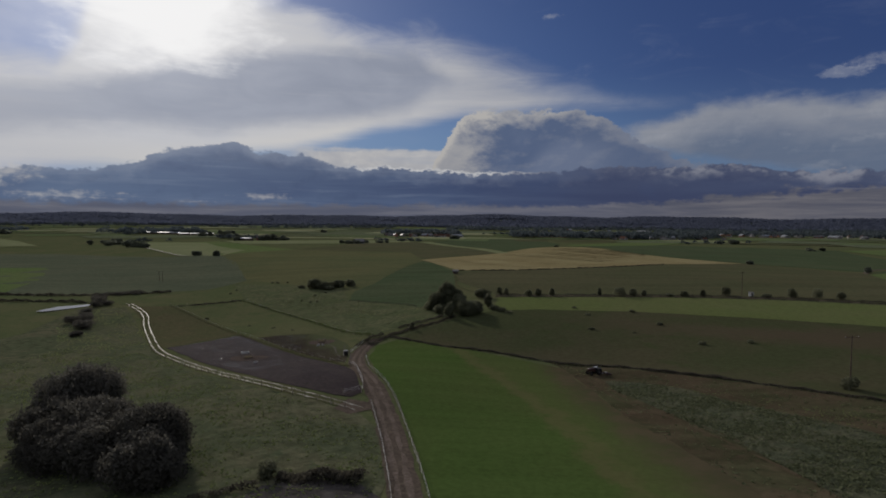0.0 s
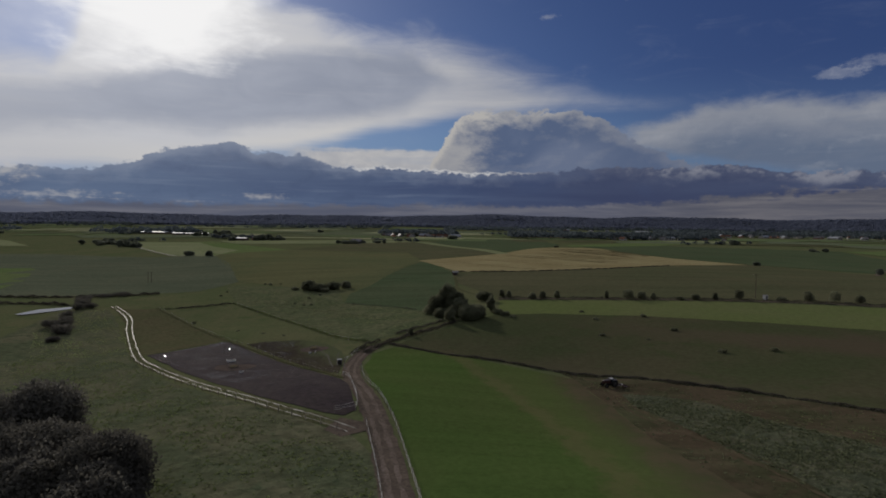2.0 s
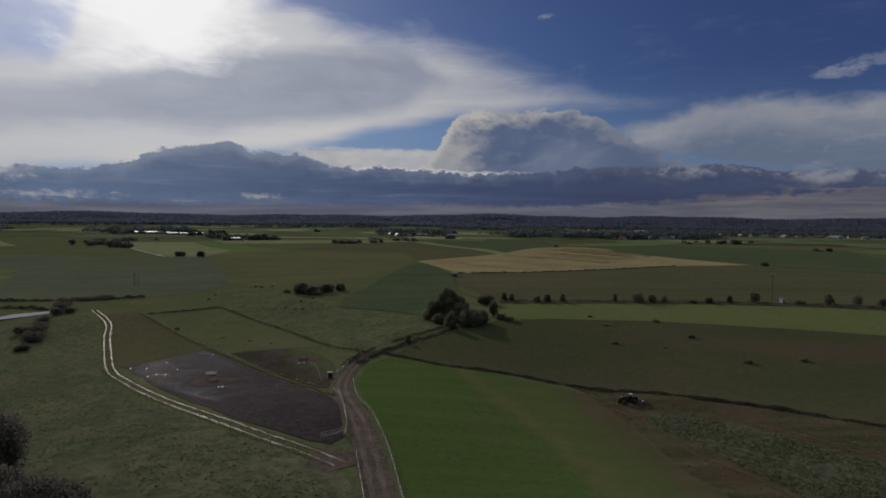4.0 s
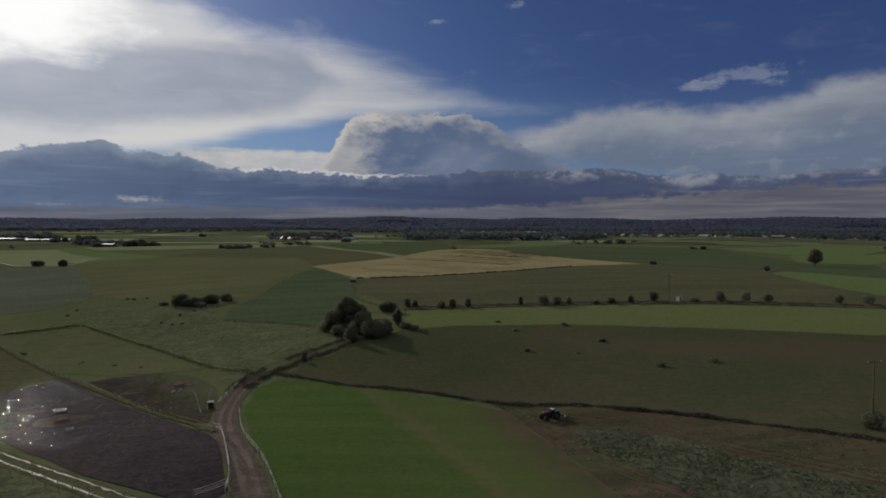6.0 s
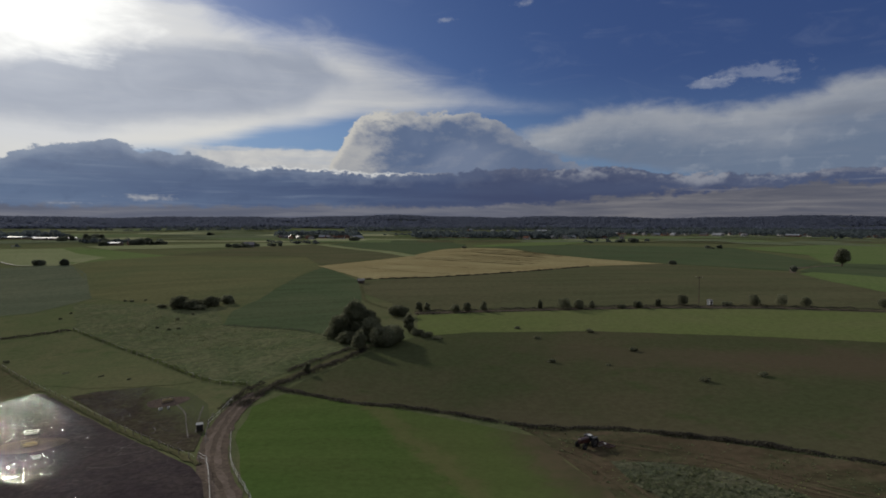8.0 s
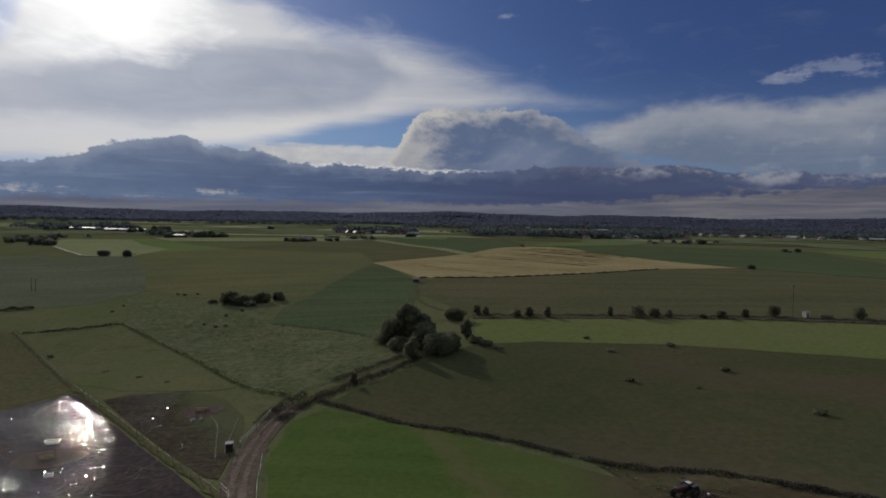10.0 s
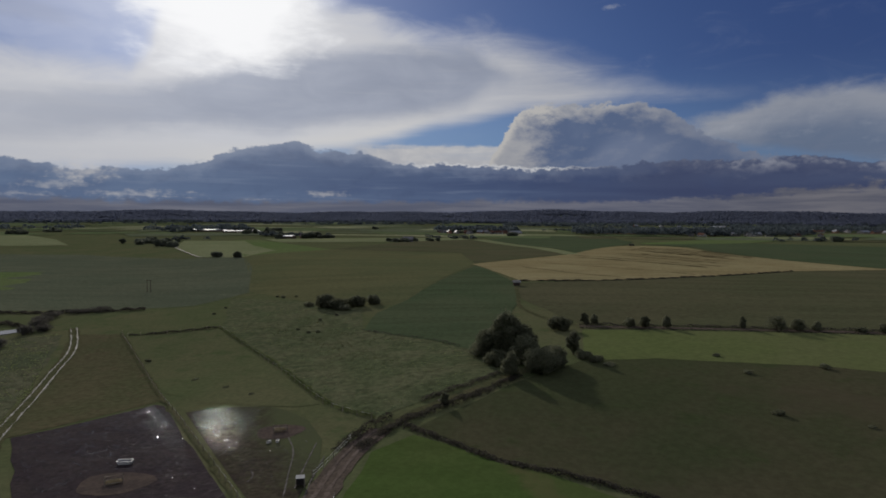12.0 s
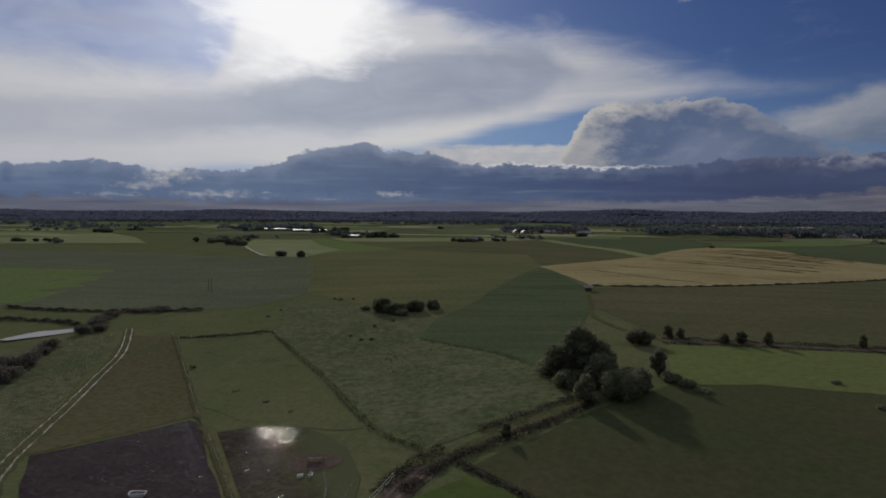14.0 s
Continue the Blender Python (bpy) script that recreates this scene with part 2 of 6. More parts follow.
band_col = blend(mul(mul(smooth(0.02, 0.18, N_LAYER), smooth(24, 34, AZ)), 0.5), band_col, (0.20, 0.21, 0.255))
foot = smooth(0.30, -0.22, sub(EL, add(BAND_FOOT, add(add(mul(N_MID, smooth(6, 16, AZ, 1.1, 2.2)), mul(N_FINE, 0.9)), mul(N_STREAK, 0.7)))))
foot_col = blend(smooth(-0.15, 0.25, N_LAYER), (0.082, 0.090, 0.128), (0.145, 0.146, 0.176))
foot_col = blend(mul(smooth(8, 24, AZ), 0.75), foot_col, blend(smooth(-0.15, 0.2, N_LAYER), (0.080, 0.083, 0.106), (0.150, 0.144, 0.156)))
band_col = blend(mul(foot, 0.92), band_col, foot_col)
sky = blend(smooth(-0.04, 0.18, b_depth), sky, band_col)
# gaps of light low in the band
for az, el, ra, re, k in ((-19.8, 1.9, 2.2, 0.34, 0.42), (-35.2, 1.75, 4.2, 0.36, 0.45), (-39.3, 3.5, 2.2, 0.85, 0.5), (-43.8, 1.6, 2.2, 0.40, 0.35), (-41.5, 2.4, 2.6, 0.45, 0.35), (-26, 1.4, 1.8, 0.14, 0.3)):
    gap = smooth(1.2, -0.1, add(oval(az, el, ra, re), add(mul(N_LAYER, 3.0), mul(N_FINE, 3.0))))
    sky = blend(mul(gap, k), sky, (0.50, 0.48, 0.46))

# unseen broken cloud overhead and behind, added bright to fill the shade
over = math_node("MAXIMUM", smooth(21, 32, EL), mul(smooth(58, 75, math_node("ABSOLUTE", AZ)), smooth(1, 6, EL)))
N_OVER = cloud_noise(0.05, 0.06, 31.0, 6, 0.55, 0.3)
sky = blend(mul(over, smooth(-0.12, 0.10, N_OVER, 0.35, 0.95)), sky, blend(smooth(-0.1, 0.2, N_OVER), (0.32, 0.34, 0.39), (0.56, 0.56, 0.58)))

# the veiled sun
SX, SY = sub(AZ, SUN_AZ), sub(EL, SUN_EL)
sun_far = math_node("SQRT", add(mul(mul(SX, SX), 0.75), mul(SY, SY)))
behind = smooth(2.0, 9.0, EL, 0.15, 1.0)
blaze = smooth(1.35, 0.60, add(oval(-28.4, 18.6, 7.8, 5.4), add(add(mul(N_SOFT, 1.0), mul(N_SLANT, 0.7)), mul(N_MID, 0.4))))
glow = mul(mul(mul(math_node("EXPONENT", mul(sun_far, -0.115)), 0.36), behind), sub(1.0, mul(core, 0.35)))
halo = blend(1.0, (1.0, 0.985, 0.96), glow, "MULTIPLY")
sky = blend(1.0, sky, halo, "ADD")
sky = blend(mul(blaze, 0.95), sky, (0.92, 0.92, 0.925))
# below the horizon: plain ground haze
sky = blend(smooth(0.0, -2.0, EL), sky, (0.05, 0.055, 0.05))
bg = WT.nodes.new("ShaderNodeBackground")
wire(WT, bg.inputs[0], sky)
bg.inputs[1].default_value = 1.0
out = WT.nodes.new("ShaderNodeOutputWorld")
WT.links.new(bg.outputs[0], out.inputs[0])

sun_data = bpy.data.lights.new("sun", "SUN")
sun_data.energy, sun_data.angle, sun_data.color = 2.7, radians(2.0), (1.0, 0.93, 0.82)
sun = new("sun", sun_data)
a, e = radians(SUN_AZ), radians(SUN_EL)
sun_dir = Vector((math.sin(a) * math.cos(e), math.cos(a) * math.cos(e), math.sin(e)))
sun.matrix_world = look(sun_dir * 100, (0, 0, 0))

# ---- materials ----


def surface(name, tones, patch=30.0, grain=1.2, rough=0.95, spec=0.0, bump=0.3, fine=0.0, streak=None, metal=0.0, per_object=0.0, amp=0.16):
    """A material of two or three tones: broad patches (metres), grain (metres) with relief, and an optional streak direction."""
    m = bpy.data.materials.new(name)
    m.use_nodes = True
    t = m.node_tree
    b = t.nodes["Principled BSDF"]
    geo = t.nodes.new("ShaderNodeNewGeometry")

    def tex(size, seed, detail=6.0, rgh=0.6, stretch=None):
        mp = t.nodes.new("ShaderNodeMapping")
        t.links.new(geo.outputs["Position"], mp.inputs["Vector"])
        mp.inputs["Location"].default_value = (seed, seed * 1.7, seed * 0.3)
        if stretch:
            mp.inputs["Rotation"].default_value = (0, 0, radians(stretch[0]))
            mp.inputs["Scale"].default_value = (1 / size, stretch[1] / size, 1 / size)
        else:
            mp.inputs["Scale"].default_value = (1 / size,) * 3
        n = t.nodes.new("ShaderNodeTexNoise")
        t.links.new(mp.outputs[0], n.inputs["Vector"])
        n.inputs["Scale"].default_value, n.inputs["Detail"].default_value, n.inputs["Roughness"].default_value = 1.0, detail, rgh
        return n.outputs[0]

    big, small = tex(patch, 3.1), tex(grain, 7.7, 5, 0.7)
    col = blend(smooth(0.36, 0.64, big, tree=t), tones[0], tones[1], tree=t)
    if len(tones) > 2:
        mid = tex(patch * 0.23, 11.0, 5, 0.65)
        col = blend(smooth(0.52, 0.70, mid, tree=t), col, tones[2], tree=t)
    dark = smooth(0.30, 0.70, small, 1 - amp * 1.3, 1 + amp, tree=t)
    grey = t.nodes.new("ShaderNodeCombineColor")
    for s in grey.inputs:
        t.links.new(dark, s)
    col = blend(1.0, col, grey.outputs[0], "MULTIPLY", tree=t)
    if streak:
        line = tex(streak[2], 21.0, 3, 0.5, stretch=(streak[0], streak[1]))
        shade = smooth(0.38, 0.62, line, 1 - streak[3], 1 + streak[3], tree=t)
        g2 = t.nodes.new("ShaderNodeCombineColor")
        for s in g2.inputs:
            t.links.new(shade, s)
        col = blend(1.0, col, g2.outputs[0], "MULTIPLY", tree=t)
    if per_object:
        info = t.nodes.new("ShaderNodeObjectInfo")
        v = smooth(0.0, 1.0, info.outputs["Random"], 1 - per_object, 1 + per_object, tree=t)
        g3 = t.nodes.new("ShaderNodeCombineColor")
        for s in g3.inputs:
            t.links.new(v, s)
        col = blend(1.0, col, g3.outputs[0], "MULTIPLY", tree=t)
    t.links.new(col, b.inputs["Base Color"])
    b.inputs["Roughness"].default_value, b.inputs["Specular IOR Level"].default_value = rough, spec
    b.inputs["Metallic"].default_value = metal
    if bump:
        bm_node = t.nodes.new("ShaderNodeBump")
        bm_node.inputs["Strength"].default_value, bm_node.inputs["Distance"].default_value = 1.0, bump
        hgt = small
        if fine:
            hgt = math_node("ADD", small, math_node("MULTIPLY", tex(fine, 31.0, 3, 0.6), 0.5, tree=t), tree=t)
        t.links.new(hgt, bm_node.inputs["Height"])
        t.links.new(bm_node.outputs[0], b.inputs["Normal"])
    return m


def leaf_material(name, dark, light):
    m = bpy.data.materials.new(name)
    m.use_nodes = True
    t = m.node_tree
    b = t.nodes["Principled BSDF"]
    geo = t.nodes.new("ShaderNodeNewGeometry")
    info = t.nodes.new("ShaderNodeObjectInfo")
    mix = blend(geo.outputs["Random Per Island"], dark, light, tree=t)
    v = smooth(0.0, 1.0, info.outputs["Random"], 0.8, 1.2, tree=t)
    g = t.nodes.new("ShaderNodeCombineColor")
    for s in g.inputs:
        t.links.new(v, s)
    col = blend(1.0, mix, g.outputs[0], "MULTIPLY", tree=t)
    t.links.new(col, b.inputs["Base Color"])
    tr, ms = t.nodes.new("ShaderNodeBsdfTranslucent"), t.nodes.new("ShaderNodeMixShader")
    t.links.new(col, tr.inputs[0])
    ms.inputs[0].default_value = 0.5
    t.links.new(b.outputs[0], ms.inputs[1])
    t.links.new(tr.outputs[0], ms.inputs[2])
    t.links.new(ms.outputs[0], t.nodes["Material Output"].inputs[0])
    b.inputs["Roughness"].default_value, b.inputs["Specular IOR Level"].default_value = 0.75, 0.08
    return m


GRASS = surface("pasture grass", [(0.075, 0.088, 0.042), (0.094, 0.095, 0.050), (0.065, 0.081, 0.037)], 34, 1.1, bump=0.054, amp=0.12)
ROUGH = surface("rough meadow", [(0.068, 0.078, 0.045), (0.096, 0.094, 0.058), (0.052, 0.064, 0.037)], 14, 2.0, bump=0.22, fine=0.5, amp=0.24)
LUSH = surface("young green crop", [(0.051, 0.081, 0.023), (0.060, 0.081, 0.027)], 45, 1.0, bump=0.027, streak=(62, 14, 60, 0.05), amp=0.11)


def thin_out(m):
    """The crop grows thin along a curved line and towards the fallow, and shows the soil between."""
    t = m.node_tree
    b = t.nodes["Principled BSDF"]
    green = b.inputs["Base Color"].links[0].from_socket
    geo = t.nodes.new("ShaderNodeNewGeometry")
    sp = t.nodes.new("ShaderNodeSeparateXYZ")
    t.links.new(geo.outputs["Position"], sp.inputs[0])
    n = t.nodes.new("ShaderNodeTexNoise")
    t.links.new(geo.outputs["Position"], n.inputs["Vector"])
    n.inputs["Scale"].default_value, n.inputs["Detail"].default_value, n.inputs["Roughness"].default_value = 0.16, 9, 0.72
    mt = lambda op, a, c, d=0.0: math_node(op, a, c, d, tree=t)
    rag = mt("MULTIPLY", mt("SUBTRACT", n.outputs[0], 0.5), 16.0)
    d = mt("SUBTRACT", sp.outputs[1], 50.0)
    line = mt("ADD", mt("MULTIPLY", d, -0.03), mt("MULTIPLY", mt("MULTIPLY", d, d), -0.0017))
    past = mt("ADD", mt("SUBTRACT", mt("SUBTRACT", sp.outputs[0], 24.0), line), rag)
    edge = mt("ADD", mt("MULTIPLY", d, -0.21), mt("MULTIPLY", mt("MULTIPLY", d, d), 0.0006))
    out = mt("ADD", mt("SUBTRACT", mt("SUBTRACT", sp.outputs[0], 40.6), edge), rag)
    col = blend(smooth(-4.0, 3.0, past, 0.0, 0.28, tree=t), green, (0.088, 0.086, 0.040), tree=t)
    streak = mt("MULTIPLY", smooth(-3.0, 0.0, past, tree=t), smooth(4.0, 0.5, past, tree=t))
    col = blend(mt("MULTIPLY", streak, 0.4), col, (0.105, 0.088, 0.046), tree=t)
    col = blend(smooth(-11.0, 1.0, out, 0.0, 0.95, tree=t), col, blend(smooth(0.36, 0.64, n.outputs[0], tree=t), (0.054, 0.049, 0.030), (0.078, 0.062, 0.040), tree=t), tree=t)
    t.links.new(col, b.inputs["Base Color"])




def soft_patch(m, colour, x, y, turn, along, across, ragged, strength, one_sided=False):
    """Another colour that comes in softly over an oval of ground, or to one side of a line, with a ragged edge."""
    t = m.node_tree
    b = t.nodes["Principled BSDF"]
    base = b.inputs["Base Color"].links[0].from_socket
    geo, mp, n = t.nodes.new("ShaderNodeNewGeometry"), t.nodes.new("ShaderNodeMapping"), t.nodes.new("ShaderNodeTexNoise")
    mp.vector_type = "TEXTURE"
    mp.inputs["Location"].default_value, mp.inputs["Rotation"].default_value = (x, y, 0), (0, 0, radians(turn))
    t.links.new(geo.outputs["Position"], mp.inputs["Vector"])
    t.links.new(geo.outputs["Position"], n.inputs["Vector"])
    n.inputs["Scale"].default_value, n.inputs["Detail"].default_value, n.inputs["Roughness"].default_value = 1.6 / across, 8, 0.65
    sp = t.nodes.new("ShaderNodeSeparateXYZ")
    t.links.new(mp.outputs[0], sp.inputs[0])
    mt = lambda op, a, c=0.0: math_node(op, a, c, tree=t)
    u, v = mt("DIVIDE", sp.outputs[0], along), mt("DIVIDE", sp.outputs[1], across)
    d = mt("MULTIPLY", v, -1.0) if one_sided else mt("SQRT", mt("ADD", mt("MULTIPLY", u, u), mt("MULTIPLY", v, v)))
    d = mt("ADD", d, mt("MULTIPLY", mt("SUBTRACT", n.outputs[0], 0.5), ragged))
    f = smooth(0.0, -0.9, d, 0.0, strength, tree=t) if one_sided else smooth(1.05, 0.35, d, 0.0, strength, tree=t)
    t.links.new(blend(f, base, colour, tree=t), b.inputs["Base Color"])


thin_out(LUSH)
STUBBLE = surface("brown weedy fallow", [(0.070, 0.055, 0.036), (0.050, 0.051, 0.028), (0.076, 0.057, 0.039)], 12, 1.2, bump=0.068, streak=(40, 9, 40, 0.16))
MEADOW_GREEN = surface("tufted green meadow", [(0.072, 0.085, 0.044), (0.094, 0.098, 0.055), (0.055, 0.070, 0.036)], 11, 1.8, bump=0.2, fine=0.5, amp=0.26)
SCRUB = surface("grey green scrub", [(0.058, 0.065, 0.042), (0.080, 0.080, 0.052), (0.042, 0.050, 0.030)], 5, 1.3, bump=0.30, fine=0.5, amp=0.30)
PASTURE_R = surface("grazed brown green pasture", [(0.049, 0.056, 0.028), (0.062, 0.058, 0.034), (0.046, 0.056, 0.026)], 38, 1.3, bump=0.045, amp=0.11)
soft_patch(PASTURE_R, (0.075, 0.053, 0.040), 122, 173, -17, 62, 20, 1.8, 0.55)
soft_patch(PASTURE_R, (0.070, 0.056, 0.038), 62, 196, -17, 34, 12, 1.6, 0.45)
soft_patch(PASTURE_R, (0.066, 0.058, 0.038), 40, 150, -25, 40, 9, 1.6, 0.4)
STRIP = surface("light mown meadow", [(0.092, 0.112, 0.042), (0.102, 0.113, 0.049)], 40, 1.5, bump=0.045, amp=0.11)
DARK_CROP = surface("dense dark green crop", [(0.056, 0.075, 0.040), (0.064, 0.078, 0.043)], 40, 1.4, bump=0.06, streak=(78, 10, 60, 0.08), amp=0.12)
# haze paled into the base colour of this crop
HAZY_CROP = surface("haze lightened crop", [(0.079, 0.091, 0.060), (0.089, 0.097, 0.064)], 60, 1.6, bump=0.05, streak=(78, 10, 60, 0.06))
OLIVE = surface("olive ripening crop", [(0.083, 0.091, 0.046), (0.097, 0.097, 0.049)], 70, 1.8, bump=0.05, streak=(70, 12, 80, 0.06), amp=0.12)
DULL = surface("dull olive field", [(0.081, 0.078, 0.045), (0.069, 0.073, 0.040)], 60, 1.8, bump=0.045, streak=(20, 10, 80, 0.06), amp=0.12)
WHEAT = surface("ripe golden grain", [(0.217, 0.187, 0.100), (0.191, 0.159, 0.083), (0.201, 0.161, 0.085)], 40, 1.5, bump=0.05, streak=(130, 16, 30, 0.14))
PALE = surface("pale green hay field", [(0.161, 0.173, 0.094), (0.139, 0.155, 0.081)], 60, 2.0, bump=0.045)
BRIGHT = surface("bright far green field", [(0.088, 0.122, 0.046), (0.098, 0.122, 0.052)], 80, 2.0, bump=0.045)
# far field tones lightened, with the haze mixed into the colours
FAR_GREEN = surface("hazy green far field", [(0.088, 0.118, 0.056), (0.100, 0.120, 0.060)], 80, 4.0, bump=0.05)
FAR_PALE = surface("haze paled far field", [(0.21, 0.215, 0.125), (0.18, 0.19, 0.11)], 80, 4.0, bump=0.05)
FAR_DULL = surface("haze greyed far field", [(0.105, 0.118, 0.072), (0.092, 0.108, 0.066)], 80, 4.0, bump=0.05)
# floor tone greyed so that the foot of the hills carries haze
FOREST_FLOOR = surface("forest floor", [(0.072, 0.083, 0.073), (0.086, 0.099, 0.086)], 60, 6.0, bump=0.225)
DIRT = surface("trodden dirt road", [(0.091, 0.072, 0.059), (0.074, 0.060, 0.049), (0.102, 0.082, 0.067)], 5, 0.7, rough=0.9, spec=0.0, bump=0.03, amp=0.2)
BARE = surface("bare brown soil", [(0.077, 0.060, 0.040), (0.064, 0.055, 0.035)], 4, 0.6, bump=0.04)
RUT = surface("pale wet gravel", [(0.29, 0.275, 0.25), (0.10, 0.095, 0.07)], 1.3, 0.4, rough=0.6, spec=0.02, bump=0.03, amp=0.3)
WORN = surface("worn pale dirt", [(0.128, 0.103, 0.088), (0.098, 0.078, 0.065)], 4, 0.5, rough=0.9, spec=0.0, bump=0.02, amp=0.25)
VERGE = surface("dry grassy verge", [(0.081, 0.077, 0.042), (0.062, 0.066, 0.034)], 5, 0.7, bump=0.1, amp=0.25)
MUD = surface("dark wet mud", [(0.027, 0.020, 0.024), (0.036, 0.028, 0.029), (0.022, 0.018, 0.021)], 7, 0.8, rough=0.95, spec=0.01, bump=0.08, fine=0.3, amp=0.3)
MUD_GRASS = surface("trodden muddy grass", [(0.036, 0.029, 0.025), (0.050, 0.044, 0.031), (0.066, 0.066, 0.038)], 6, 0.8, rough=0.95, spec=0.0, bump=0.06, fine=0.3, amp=0.3)
soft_patch(MUD_GRASS, (0.072, 0.082, 0.042), -45, 171, -51.5, 40, 11, 1.3, 0.85, one_sided=True)
EARTH = surface("trampled red brown earth", [(0.090, 0.070, 0.059), (0.066, 0.053, 0.047)], 3, 0.6, rough=0.8, spec=0.0, bump=0.2)
GRAVEL = surface("grey rubble yard", [(0.050, 0.045, 0.043), (0.075, 0.068, 0.064)], 3, 0.8, rough=0.9, spec=0.0, bump=0.2)
# pale tone paints the sky's sheen on wet ruts; also a dirt track
SILT_SHEEN = surface("pale silt and painted sheen", [(0.090, 0.080, 0.078), (0.046, 0.040, 0.040)], 1.2, 0.4, rough=0.8, spec=0.03, bump=0.02, amp=0.3)
BROWN_GRASS = surface("worn brown grass", [(0.080, 0.074, 0.042), (0.070, 0.072, 0.038), (0.086, 0.074, 0.044)], 20, 1.2, bump=0.1)
LINE = surface("trampled crop shadow line", [(0.072, 0.053, 0.030), (0.059, 0.045, 0.026)], 8, 1.2, bump=0.1)
BARK = surface("rough bark", [(0.060, 0.048, 0.036), (0.085, 0.070, 0.055)], 2, 0.3, bump=0.05)
WOOD = surface("weathered grey wood", [(0.17, 0.145, 0.12), (0.23, 0.20, 0.165)], 0.8, 0.15, bump=0.01, per_object=0.25)
POLE_WOOD = surface("tarred pole wood", [(0.09, 0.07, 0.055), (0.13, 0.105, 0.08)], 2, 0.3, bump=0.01)
TAPE = surface("white fence tape", [(0.578, 0.569, 0.544), (0.454, 0.446, 0.429)], 3, 0.4, rough=0.6, bump=0.0)
BLACK = surface("black rubber", [(0.020, 0.020, 0.020), (0.030, 0.028, 0.027)], 1, 0.2, rough=0.75, bump=0.01)
IRON = surface("dark painted steel", [(0.035, 0.033, 0.034), (0.050, 0.045, 0.042)], 1, 0.25, rough=0.5, spec=0.5, bump=0.005)
RED = surface("faded dark red paint", [(0.036, 0.009, 0.007), (0.027, 0.008, 0.007)], 1, 0.3, rough=0.45, spec=0.5, bump=0.003)
WHITE = surface("dirty white paint", [(0.518, 0.511, 0.497), (0.418, 0.410, 0.396)], 2, 0.4, rough=0.45, spec=0.4, bump=0.003)
ROOF_PALE = surface("pale metal roofing", [(0.62, 0.63, 0.65), (0.50, 0.51, 0.54)], 9, 1.4, rough=0.6, spec=0.06, bump=0.004)
ROOF_DULL = surface("dull metal roofing", [(0.20, 0.21, 0.23), (0.15, 0.16, 0.18)], 9, 1.4, rough=0.6, spec=0.2, bump=0.02)
ROOF_GREY = surface("grey slate roofing", [(0.10, 0.10, 0.11), (0.15, 0.14, 0.14)], 6, 0.8, bump=0.04, per_object=0.35)
ROOF_RED = surface("red brown tiles", [(0.110, 0.060, 0.046), (0.085, 0.052, 0.042)], 6, 0.8, bump=0.04, per_object=0.3)
WALL = surface("grey rendered wall", [(0.27, 0.26, 0.24), (0.21, 0.20, 0.19)], 6, 0.9, bump=0.02, per_object=0.35)
BRICK = surface("dull brick wall", [(0.20, 0.11, 0.08), (0.16, 0.095, 0.07)], 6, 0.7, bump=0.02, per_object=0.3)
HAY = surface("old hay", [(0.24, 0.19, 0.11), (0.18, 0.145, 0.085)], 1, 0.2, bump=0.06)
LEAF_DARK = leaf_material("dark broad leaves", (0.091, 0.097, 0.062), (0.162, 0.167, 0.108))
LEAF_HEDGE = leaf_material("dark thorny leaves", (0.070, 0.066, 0.058), (0.090, 0.086, 0.074))
LEAF_THORN = leaf_material("dark hedge leaves", (0.041, 0.038, 0.031), (0.066, 0.061, 0.048))
# distance haze put into the ridge foliage as a pale blue
LEAF_RIDGE_HAZE = leaf_material("haze blue ridge foliage", (0.074, 0.085, 0.122), (0.082, 0.094, 0.134))
LEAF_MID = leaf_material("green leaves", (0.070, 0.092, 0.036), (0.140, 0.165, 0.064))
# copse foliage lightened, some aerial haze is in its colour
LEAF_COPSE_HAZE = leaf_material("haze lightened copse leaves", (0.085, 0.096, 0.074), (0.135, 0.148, 0.112))
# leaf colour tinted blue grey, the haze over the plain
LEAF_FAR_HAZE = leaf_material("haze tinted woodland leaves", (0.047, 0.060, 0.066), (0.080, 0.096, 0.105))
BLADE = leaf_material("grass blades", (0.158, 0.198, 0.074), (0.235, 0.267, 0.110))
BLADE_SCRUB = leaf_material("weed leaves", (0.080, 0.095, 0.049), (0.169, 0.180, 0.098))
BLADE_PALE = leaf_material("pale grass blades", (0.128, 0.147, 0.070), (0.230, 0.231, 0.117))
GLASS = bpy.data.materials.new("dark cab glass")
GLASS.use_nodes = True
gb = GLASS.node_tree.nodes["Principled BSDF"]
gb.inputs["Base Color"].default_value, gb.inputs["Roughness"].default_value = (0.02, 0.025, 0.03, 1), 0.06
WATER = bpy.data.materials.new("muddy puddle water")
WATER.use_nodes = True
wt = WATER.node_tree
wb = wt.nodes["Principled BSDF"]
wb.inputs["Base Color"].default_value, wb.inputs["IOR"].default_value = (0.030, 0.024, 0.020, 1), 1.33
wgeo, wn = wt.nodes.new("ShaderNodeNewGeometry"), wt.nodes.new("ShaderNodeTexNoise")
wt.links.new(wgeo.outputs["Position"], wn.inputs["Vector"])
wn.inputs["Scale"].default_value, wn.inputs["Detail"].default_value = 2.5, 3
wt.links.new(smooth(0.3, 0.7, wn.outputs[0], 0.02, 0.045, tree=wt), wb.inputs["Roughness"])

# ---- the lie of the land ----


